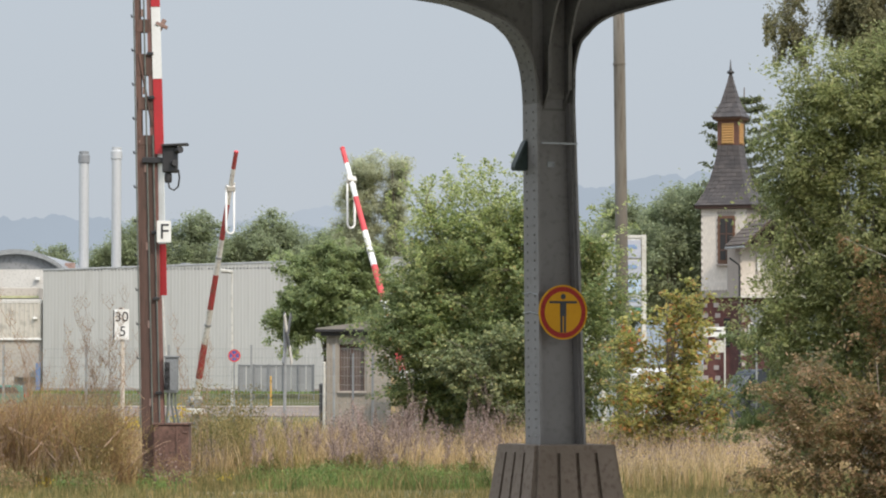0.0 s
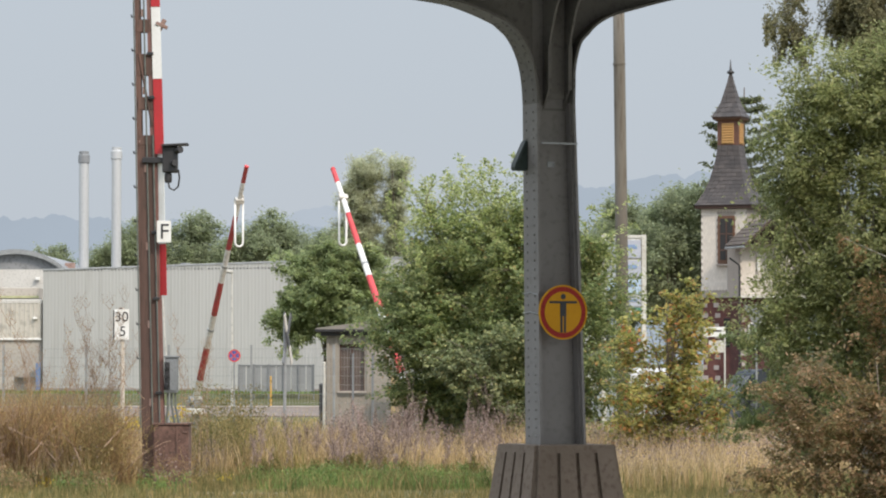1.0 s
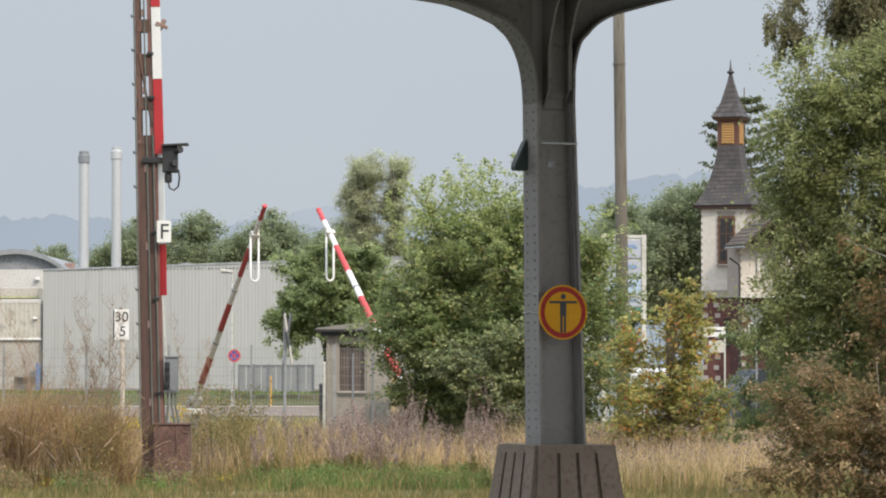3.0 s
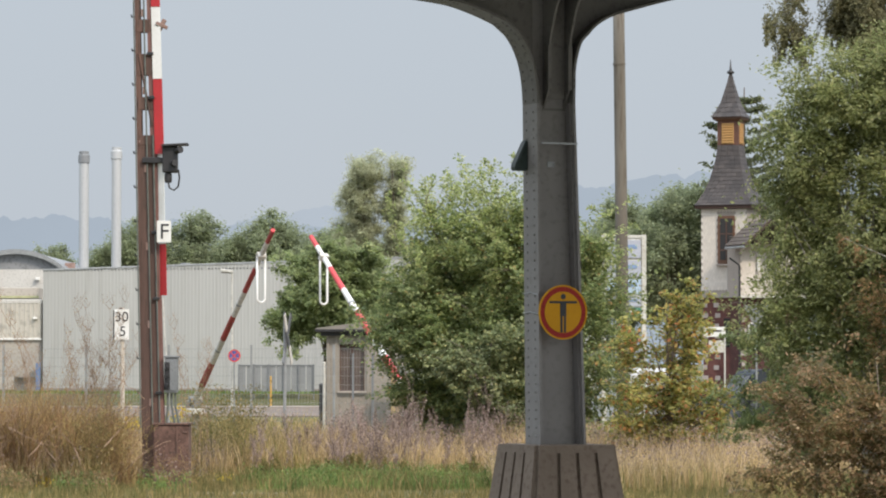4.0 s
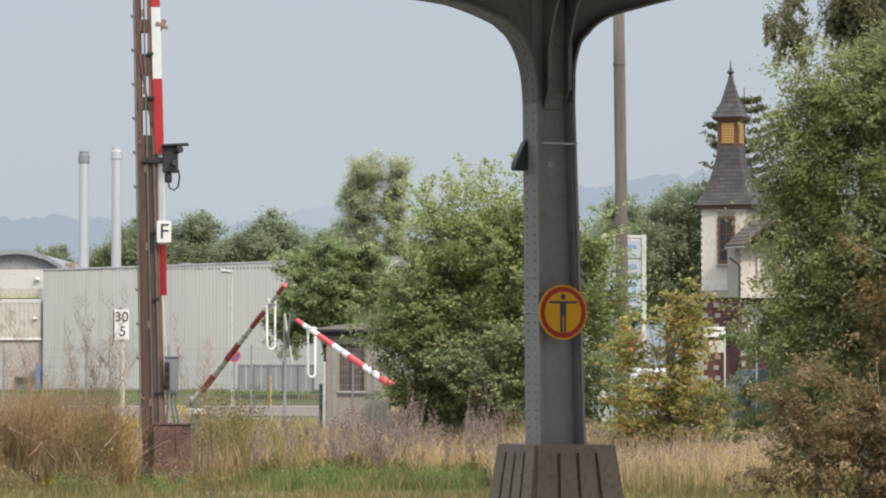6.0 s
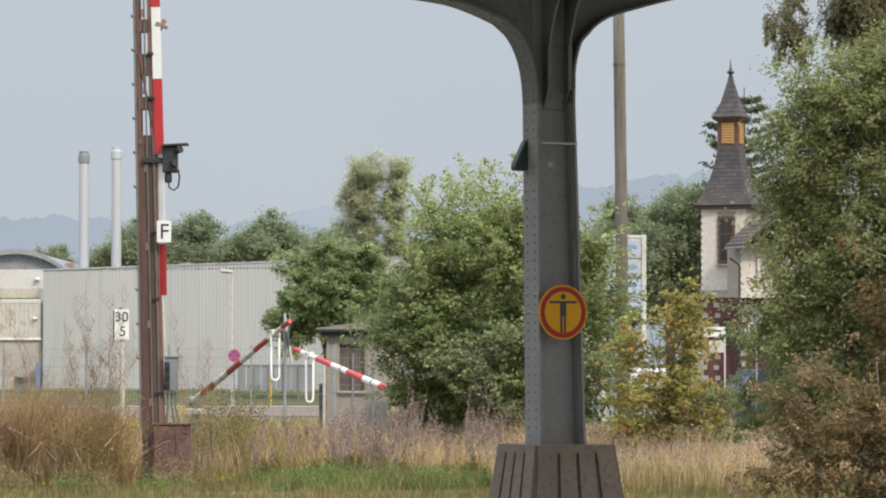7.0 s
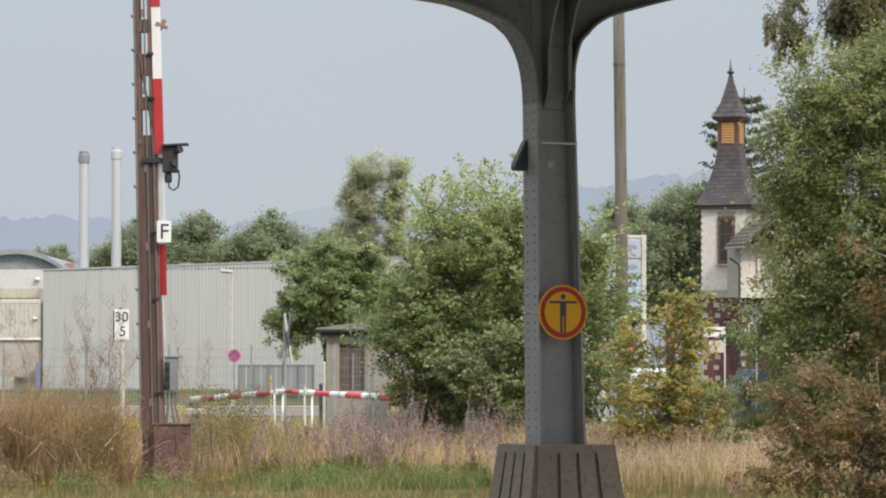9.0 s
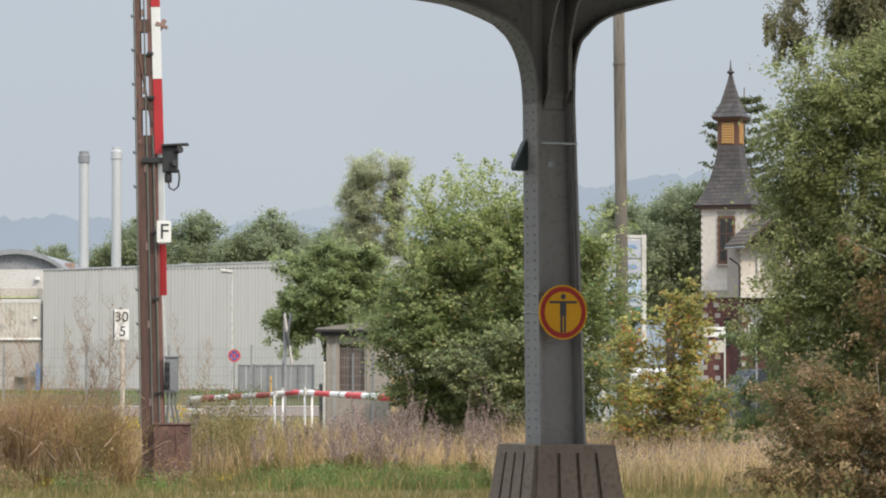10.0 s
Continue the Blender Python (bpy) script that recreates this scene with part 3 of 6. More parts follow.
def canopy_column():
    t = thing("canopy_column", 0.7, 21.0, 0.85, "grey riveted steel platform canopy column on a ribbed concrete plinth", "column", rz=25)
    # plinth: tapered, with upright grooves
    bm = bmesh.new()
    lo, hi, z0, z1 = 0.345, 0.258, 0.0, 0.64
    v = [bm.verts.new((sx * r, sy * r, z)) for r, z in ((lo, z0), (hi, z1 - 0.02), (hi - 0.02, z1)) for sx, sy in ((-1, -1), (1, -1), (1, 1), (-1, 1))]
    for k in range(2):
        for i in range(4):
            bm.faces.new((v[k * 4 + i], v[k * 4 + (i + 1) % 4], v[k * 4 + 4 + (i + 1) % 4], v[k * 4 + 4 + i]))
    bm.faces.new(v[8:])
    bm.faces.new(v[3::-1])
    pl = part("plinth", bm, CONCRETE, t, "stained brown-grey concrete plinth with upright grooves")
    # proud panels leave the grooves between them; they end in a plain band at the top
    for turn in (0, -90, 90):
        for u0, u1 in ((-0.262, -0.143), (-0.117, -0.013), (0.013, 0.117), (0.143, 0.262)):
            pan = prism([(u0 * 1.22, 0.03), (u1 * 1.22, 0.03), (u1 * 0.98, z1 - 0.05), (u0 * 0.98, z1 - 0.05)], 0, 0.03)
            for q in pan.verts:
                q.co.y += -lo + (lo - hi) * q.co.z / (z1 - 0.02) - 0.02
            part("panel", pan, CONCRETE, pl, m=pose(0, 0, 0, 0, 0, turn))
        cap = prism([(-0.2568, z1 - 0.05), (0.2568, z1 - 0.05), (0.253, z1 - 0.002), (-0.253, z1 - 0.002)], 0, 0.03)
        for q in cap.verts:
            q.co.y += -lo + (lo - hi) * q.co.z / (z1 - 0.02) - 0.02
        part("top_band", cap, CONCRETE, pl, m=pose(0, 0, 0, 0, 0, turn))
    # shaft: two flanges with angle edges, and the web between; the rear flange leans in
    zb, zt, zs, b = 0.64, 3.42, 2.75, 0.1
    foot, head = {-1: -0.146, 1: 0.142}, {-1: -0.165, 1: 0.069}
    side = lambda s, z: foot[s] + (head[s] - foot[s]) * (z - zb) / (zs - zb)
    part("web", prism([(side(-1, zb), zb), (side(1, zb), zb), (side(1, zs), zs), (side(1, zs), zt), (side(-1, zs), zt), (side(-1, zs), zs)], -0.008, 0.008), STEEL, t)
    for s in (-1, 1):
        fl = prism([(side(s, zb), zb), (side(s, zb) + s * 0.016, zb), (side(s, zs) + s * 0.016, zs), (side(s, zs), zs)], -b, b)
        f = part("flange", fl, STEEL, t)
        for yy in (-1, 1):
            part("angle", prism([(side(s, zb), zb), (side(s, zb) - s * 0.011, zb), (side(s, zs) - s * 0.011, zs), (side(s, zs), zs)], yy * 0.012, yy * 0.07), STEEL, f)
        rivet = None
        for k in range(38):
            z = zb + 0.05 + k * 0.054
            x = side(s, z) + s * 0.016
            for yy in (-0.05, 0.05):
                if rivet is None:
                    bm = bmesh.new()
                    bmesh.ops.create_icosphere(bm, subdivisions=1, radius=0.0085)
                    rivet = part("rivet", bm, STEEL, f, m=pose(x, yy, z))
                else:
                    again(rivet, pose(x, yy, z))
    # cantilever arms: the bottom edge swings out of the shaft and levels off under the roof
    swing = {-1: [(0.0, 2.74), (0.008, 2.86), (0.027, 2.975), (0.065, 3.08), (0.116, 3.162), (0.175, 3.215), (0.251, 3.262), (0.482, 3.34), (0.694, 3.372), (1.1, 3.41), (2.2, 3.5)],
             1: [(0.0, 2.74), (0.002, 2.86), (0.008, 2.985), (0.046, 3.125), (0.104, 3.192), (0.162, 3.25), (0.258, 3.306), (0.393, 3.35), (0.74, 3.443), (1.2, 3.53), (2.2, 3.66)]}
    for s in (-1, 1):
        low = eased(swing[s], 4)
        x0, last = side(s, zs), len(low) - 1
        pts = [(x0 + s * u, z) for u, z in low]
        web = prism(pts + [(x0 + s * 2.2, 3.85), (0.0, 3.85), (0.0, 2.74)], -0.007, 0.007)
        a = part("arm", web, STEEL_SHADED, t)
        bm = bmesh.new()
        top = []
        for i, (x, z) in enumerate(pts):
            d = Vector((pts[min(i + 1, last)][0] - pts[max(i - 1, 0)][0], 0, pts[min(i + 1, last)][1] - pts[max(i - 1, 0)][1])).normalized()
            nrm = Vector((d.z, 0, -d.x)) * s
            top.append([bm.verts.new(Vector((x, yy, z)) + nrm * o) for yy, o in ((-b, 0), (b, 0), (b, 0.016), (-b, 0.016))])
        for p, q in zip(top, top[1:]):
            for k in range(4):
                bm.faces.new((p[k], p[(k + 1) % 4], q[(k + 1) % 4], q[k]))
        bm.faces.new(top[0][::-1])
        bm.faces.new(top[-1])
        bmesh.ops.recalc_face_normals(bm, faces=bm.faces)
        part("arm_flange", bm, STEEL_SHADED, a)
        rivet = None
        for i in range(1, 30 if s < 0 else 0, 2):
            (xa, za), (xb, zb2) = pts[i], pts[i + 1]
            d = Vector((xb - xa, 0, zb2 - za)).normalized()
            c = Vector((xa, 0, za)) + Vector((d.z, 0, -d.x)) * s * 0.016
            for yy in (-0.055, 0.055):
                if rivet is None:
                    bm = bmesh.new()
                    bmesh.ops.create_icosphere(bm, subdivisions=1, radius=0.009)
                    rivet = part("rivet", bm, STEEL_SHADED, a, m=pose(c.x, yy, c.z))
                else:
                    again(rivet, pose(c.x, yy, c.z))
    # lengthways brackets: a pair of thin plates that leave the web, stand upright, then swing out along the roof
    rise = [(0.0, 2.715), (0.078, 2.83)] + eased([(0.082, 2.9), (0.085, 3.075), (0.12, 3.2), (0.23, 3.39), (0.5, 3.58), (0.95, 3.66)], 4)
    for s in (-1, 1):
        for off in (-0.088, 0.052):
            bm = prism([(y, z) for y, z in rise] + [(0.95, 3.8), (0.0, 3.8)], -0.007, 0.007)
            bm.transform(pose(off, s * 0.009, 0, 0, 0, 90 * s))
            br = part("bracket", bm, STEEL_SHADED, t)
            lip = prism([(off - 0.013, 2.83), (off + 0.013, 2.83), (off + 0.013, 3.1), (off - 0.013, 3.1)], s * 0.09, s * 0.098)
            part("bracket_lip", lip, STEEL_SHADED, br)
        part("bracket_web", box(0.12, 0.01, 0.95, -0.018, s * 0.032, 3.25), STEEL_SHADED, t)
    part("web_seam", box(0.15, 0.006, 0.014, -0.02, -0.012, 2.71), STEEL_SHADED, t)
    # strap, label plate, and the hood on the flange
    part("strap", box(0.25, 0.012, 0.012, -0.03, -0.105, 2.495), GALV, t, "thin galvanised strap")
    part("label_plate", box(0.05, 0.004, 0.035, -0.04, -0.012, 2.37, 0.001), GALV, t)
    for z in (1.56, 1.44):
        part("clamp_wire", tube([(-0.175, -b, z), (-0.175, 0, z + 0.015), (-0.175, b, z + 0.01)], 0.004), GALV, t)
    hood = prism([(-0.178, 2.33), (-0.262, 2.33), (-0.266, 2.36), (-0.188, 2.52), (-0.178, 2.52)], 0.03, 0.1)
    bmesh.ops.bevel(hood, geom=list(hood.edges), offset=0.006, segments=2, affect="EDGES")
    part("hood", hood, mat("dark_green_enamel", (0.03, 0.05, 0.045), (0.045, 0.065, 0.055), 4, 0.5), t, "dark green metal hood")
    # round warning sign
    sg = thing("prohibition_sign", 0.735, 20.84, 2.302, "round yellow sign with a red rim and black pictogram", "sign", rz=26)
    part("plate", disc(0.165, 0.004), mat("dull_sign_red", (0.36, 0.028, 0.02), (0.32, 0.025, 0.018), 3.0, 0.85, 0, 0.02), sg, "red enamel plate")
    part("edge", ring(0.158, 0.168, 0.008), YELLOW, sg, "thin yellow edge")
    part("field", disc(0.127, 0.0075), YELLOW, sg, "yellow field")
    for nm, bm in (("pictogram_bar", box(0.19, 0.003, 0.014, 0, -0.0085, 0.062)), ("pictogram_trunk", box(0.042, 0.003, 0.085, 0, -0.0085, 0.018)),
                   ("pictogram_stem", box(0.014, 0.003, 0.105, -0.012, -0.0085, -0.072)), ("pictogram_stem", box(0.014, 0.003, 0.105, 0.012, -0.0085, -0.072))):
        part(nm, bm, BLACK, sg)
    dot = disc(0.017, 0.004, 20)
    part("pictogram_dot", dot, BLACK, sg, m=pose(0, -0.0065, 0.096))
    # roof over the platform
    r = thing("canopy_roof", 1.2, 8.0, 4.7, "dark boarded platform canopy roof on steel purlins", "roof")
    part("deck", box(5.6, 28.4, 0.1, 0, 0, 0.22), STEEL_SHADED, r)
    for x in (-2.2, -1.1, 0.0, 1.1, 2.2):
        part("purlin", box(0.1, 28.4, 0.16, x, 0, 0.08), STEEL_SHADED, r)


canopy_column()

# ---- the signal mast ----


def signal_mast():
    t = thing("signal_mast", -4.61, 54.0, 0, "rusty brown steel signal mast with red and white plates", "signal mast")
    zb, zt = 0.15, 8.6
    lean = lambda z: -0.024 * (z - 0.9)
    half = lambda z: 0.175 - 0.004 * (z - 0.9)
    for s in (-1, 1):
        bm = bmesh.new()
        for yo, sy, w in ((-0.09, 0.012, 0.11 if s > 0 else 0.085), (0.09, 0.012, 0.11 if s > 0 else 0.085), (0.0, 0.18, 0.014)):
            c = 0 if w > 0.05 else s * 0.036
            q = bmesh.new()
            bmesh.ops.create_cube(q, size=1.0, matrix=pose(c, yo, 0.5) @ Matrix.Diagonal((w, sy, 1, 1)))
            for v in q.verts:
                z = zb + v.co.z * (zt - zb)
                v.co = Vector((v.co.x + lean(z) + s * (half(z) - 0.045), v.co.y, z))
            tmp = bpy.data.meshes.new("tmp")
            q.to_mesh(tmp)
            q.free()
            bm.from_mesh(tmp)
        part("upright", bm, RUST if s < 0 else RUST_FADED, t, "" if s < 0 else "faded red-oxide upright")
    z, k = 1.15, 0
    while z < 8.5:
        h = 0.2 if k % 3 else 0.34
        for yy in ((-0.1, 0.1) if z > 5.4 else ()):
            part("batten_plate", box(2 * half(z) - 0.06, 0.01, h, lean(z), yy, z), RUST, t)
        if k % 2 == 0:
            part("batten_tag", box(0.055, 0.012, 0.12, lean(z) - 0.02, -0.11, z + 0.2, 0.003), RUST_LT, t, "paler worn tag")
        z, k = z + 0.62, k + 1
    # dense web on the lower part
    part("web_plate", prism([(lean(1) - half(1) + 0.06, 0.15), (lean(1) + half(1) - 0.06, 0.15), (lean(5.6) + half(5.6) - 0.06, 5.6), (lean(5.6) - half(5.6) + 0.06, 5.6)], -0.1, -0.088), RUST, t)
    for z in (5.5,):
        part("splice_plate", box(2 * half(z) - 0.01, 0.014, 0.11, lean(z), -0.104, z, 0.003), RUST, t)
        for dx in (-0.11, 0.11):
            part("bolt", rod((lean(z) + dx, -0.108, z), (lean(z) + dx, -0.125, z), 0.014, 0.012, 8), RUST_LT, t)
    # diagonal brace in the upper part
    part("diagonal", rod((lean(7) - 0.09, -0.11, 6.9), (lean(6) + 0.1, -0.11, 5.75), 0.018), RUST, t)
    for k in range(13):
        z = 1.5 + k * 0.545
        x = lean(z) - half(z)
        part("step_iron", tube([(x + 0.02, -0.06, z), (x - 0.05, -0.06, z), (x - 0.055, -0.06, z + 0.035)], 0.014), BLACK, t)
    for dx, r in ((-0.17, 0.012), (0.005, 0.013), (0.11, 0.014)):
        part("conduit", tube([(lean(z) + dx * half(z) / 0.16, -0.125, z) for z in np.linspace(0.95, 8.4 if dx < 0.1 else 5.6, 8)], r), CABLE, t, "grey-green cable conduit")
    # red and white mast plates
    edges = [(3.05, 3.87, RED), (3.87, 5.3, WHITE), (5.3, 6.5, RED), (6.5, 7.65, WHITE), (7.65, 8.4, RED)]
    for a, b, m in edges:
        p = prism([(-0.075, a), (0.075, a), (0.075 - 0.0305 * (b - a), b), (-0.075 - 0.0305 * (b - a), b)], -0.004, 0.004)
        part("mast_plate", p, m, t, "white mast plate" if m is WHITE else "red mast plate", m=pose(0.165 - 0.0305 * (a - 3.2), -0.14, 0, 0, 0, -12 if a > 5 else -40))
    # letter board
    b = part("letter_board", box(0.225, 0.012, 0.345, 0.185, -0.26, 4.06, 0.004), WHITE, t, "white board with a black letter F")
    letters("F", 0.34, BLACK, b, pose(0.19, -0.268, 4.05))
    # signal lamp housing
    h = part("lamp_housing", box(0.24, 0.22, 0.42, 0.27, -0.12, 5.21, 0.02), BLACK, t, "black signal lamp housing")
    part("hood", box(0.42, 0.3, 0.035, 0.35, -0.16, 5.44, 0.008, ry=-3), BLACK, h)
    part("lens_tube", rod((0.36, -0.2, 5.34), (0.45, -0.3, 5.36), 0.05, 0.055, 14), BLACK, h)
    part("lens_tube", rod((0.3, -0.2, 5.14), (0.36, -0.3, 5.15), 0.045, 0.05, 14), BLACK, h)
    part("bracket", box(0.42, 0.07, 0.09, 0.04, -0.13, 5.2, 0.01), BLACK, t)
    part("gland", lathe([(0.05, 4.84), (0.06, 4.88), (0.06, 4.97), (0.03, 5.02)], 12), BLACK, h, m=pose(0.24, -0.14, 0))
    part("cable_loop", tube([(0.24, -0.14, 4.86), (0.26, -0.15, 4.76), (0.33, -0.15, 4.72), (0.4, -0.15, 4.78), (0.42, -0.14, 4.92), (0.4, -0.13, 5.05)], 0.014, 8), BLACK, h, "black cable loop")
    # small cross-shaped bracket high on the mast
    c = part("light_bracket", box(0.07, 0.06, 0.2, 0.13, -0.1, 7.36, 0.01, ry=28), RUST_LT, t, "small rusty bracket")
    part("stub", box(0.2, 0.06, 0.06, 0.13, -0.13, 7.35, 0.01, ry=25), RUST_LT, c)
    # switch box, its pipes and the foot
    bx = part("switch_box", box(0.2, 0.2, 0.56, 0.3, -0.1, 1.78, 0.02), GREY_BOX, t, "grey enamel switch box")
    part("box_door", box(0.15, 0.012, 0.48, 0.31, -0.206, 1.78, 0.005), GREY_BOX, bx)
    part("box_lid", box(0.24, 0.24, 0.03, 0.3, -0.1, 2.075, 0.008), GREY_BOX, bx)
    # added black plate that stands for the dark left side of the box
    sp = part("contact_plate", box(0.09, 0.02, 0.44, 0.235, -0.212, 1.77, 0.006), BLACK, bx, "black plate with knobs for the box's dark left side")
    for zk in (1.62, 1.76, 1.9):
        part("knob", rod((0.235, -0.222, zk), (0.225, -0.262, zk), 0.032, 0.026, 12), BLACK, sp)
    for x0, x1 in ((0.24, 0.22), (0.3, 0.35), (0.36, 0.42)):
        part("pipe", tube([(x0, -0.1, 1.52), (x0, -0.1, 1.3), (x1, -0.12, 1.0), (x1, -0.12, 0.85)], 0.019), CABLE, bx)
    part("stay", tube([(0.16, -0.12, 3.0), (0.19, -0.12, 2.4), (0.23, -0.1, 1.95)], 0.01), WHITE_OLD, t)
    ft = part("foot", box(0.56, 0.6, 1.06, 0.31, -0.02, 0.46, 0.02), RUST_FLAKE, t, "rusty steel foot casing")
    part("foot_lid", box(0.6, 0.64, 0.03, 0.31, -0.02, 1.01, 0.006), RUST, ft)
    part("foot_seam", box(0.025, 0.016, 1.0, 0.4, -0.328, 0.47, 0.004), RUST, ft)
    part("foot_latch", box(0.06, 0.02, 0.035, 0.53, -0.326, 0.88, 0.005), RUST, ft)
    for z in (1.5, 3.0, 4.05, 6.2, 6.9):
        part("side_clamp", box(0.1, 0.05, 0.05, lean(z) + half(z) - 0.06, -0.13, z, 0.008), BLACK, t)


signal_mast()


def speed_board():
    t = thing("speed_board", -6.23, 66.0, 0, "white speed board with black numerals on a pale post", "sign")
    part("post", rod((0, 0.05, 0), (-0.02, 0.05, 3.05), 0.045, 0.045, 12), mat("pale_post_paint", (0.6, 0.55, 0.48), (0.5, 0.44, 0.37), 4, 0.7), t, "pale post")
    b = part("board", box(0.285, 0.02, 0.59, -0.02, -0.02, 2.72, 0.006), WHITE, t)
    part("board_edge", box(0.045, 0.06, 0.55, -0.165, 0.03, 2.72, 0.005), BLACK, t, "black side plate")
    letters("30", 0.27, BLACK, b, pose(-0.02, -0.034, 2.86), "numeral")
    letters("5", 0.27, BLACK, b, pose(0.0, -0.034, 2.58), "numeral")
    part("clip", box(0.06, 0.05, 0.03, -0.04, 0.0, 3.03, 0.004), RUST, t)


speed_board()

# ---- crossing barriers ----
BARRIERS = {}


def barrier(key, x, y, z, rz, aged, L):
    """Half barrier. Its local +x is the way the closed boom points."""
    t = thing("crossing_barrier", x, y, 0, "red and white striped half barrier on a white drive box" if not aged else "weathered red and white half barrier on a white drive", "barrier", rz=rz, group="level crossing barriers")
    part("pedestal", lathe([(0.16, -0.05), (0.16, 0.1), (0.09, 0.14), (0.09, z - 0.3), (0.1, z - 0.18), (0.08, z - 0.02)], 20), GREY_BOX, t, "grey round barrier pedestal")
    part("drum", lathe([(0.2, z - 0.34), (0.215, z - 0.33), (0.215, z - 0.22), (0.2, z - 0.21)], 24), WHITE, t, "white drive drum")
    part("drive_box", box(0.2, 0.3, 0.16, -0.16, 0.0, z - 0.1, 0.03), GALV, t)
    part("pivot", rod((0, -0.16, z), (0, 0.16, z), 0.075, 0.075, 16), GALV, t)
    first, band = 0.401, 0.879
    boom = part("boom", rod((0.05, 0, 0), (0.32, 0, 0), 0.085, 0.083, 14), WHITE_OLD if aged else WHITE, t, "tapered boom tube")
    boom.matrix_basis = pose(0, 0, z, 0, -50, 0)
    rad = lambda u: 0.083 - (0.083 - 0.05) * u / L
    cuts = [L, L - first]
    while cuts[-1] - band > 0.3:
        cuts.append(cuts[-1] - band)
    cuts.append(0.3)
    for i, (b, a) in enumerate(zip(cuts, cuts[1:])):
        red = i % 2 == 0
        if aged:
            m = RED_OLD if red else WHITE_OLD
        else:
            m = RED_BRIGHT if red else WHITE
        part("band", rod((a, 0, 0), (b, 0, 0), rad(a), rad(b), 14), m, boom, ("red" if red else "white") + " painted band", smooth=False)
    part("end_cap", rod((L, 0, 0), (L + 0.03, 0, 0), 0.056, 0.05, 14), RED_BRIGHT, boom, "bright red end cap")
    for u in (1.9, 3.6):
        part("joint_clamp", ring(rad(u) - 0.002, rad(u) + 0.012, 0.05, 16), GALV, boom, m=pose(u, 0, 0, 0, 0, 90))
    hp = L - (0.88 if aged else 0.83)
    part("hinge_clamp", box(0.12, 0.2, 0.14, hp, 0, 0.0, 0.015), WHITE_OLD, boom)
    # pendulum stay: a rod bent to a long loop, always plumb
    w, ln, zt = (0.095, 1.04, -0.02) if aged else (0.082, 1.0, -0.02)
    arc = [(0, w * math.cos(a), -ln + w - w * math.sin(a)) for a in np.linspace(0, math.pi, 9)]
    stay = part("pendulum_stay", tube([(0, w, zt)] + arc + [(0, -w, zt)], 0.024, 8), WHITE, boom, "white bent-rod pendulum stay", smooth=True)
    part("stay_axle", rod((0, -w - 0.03, -0.03), (0, w + 0.03, -0.03), 0.02, 0.02, 10), WHITE_OLD, stay)
    part("stay_lug", box(0.05, 0.03, 0.2, 0, w, 0.03, 0.008), WHITE_OLD, stay)
    BARRIERS[key] = (boom, stay, z, hp)


barrier("far", -5.79, 79.4, 1.11, -65.95, True, 6.24)
barrier("near", -0.65, 67.88, 1.25, 114.05, False, 6.33)

# ---- hut, fence, posts and signs beyond the crossing ----


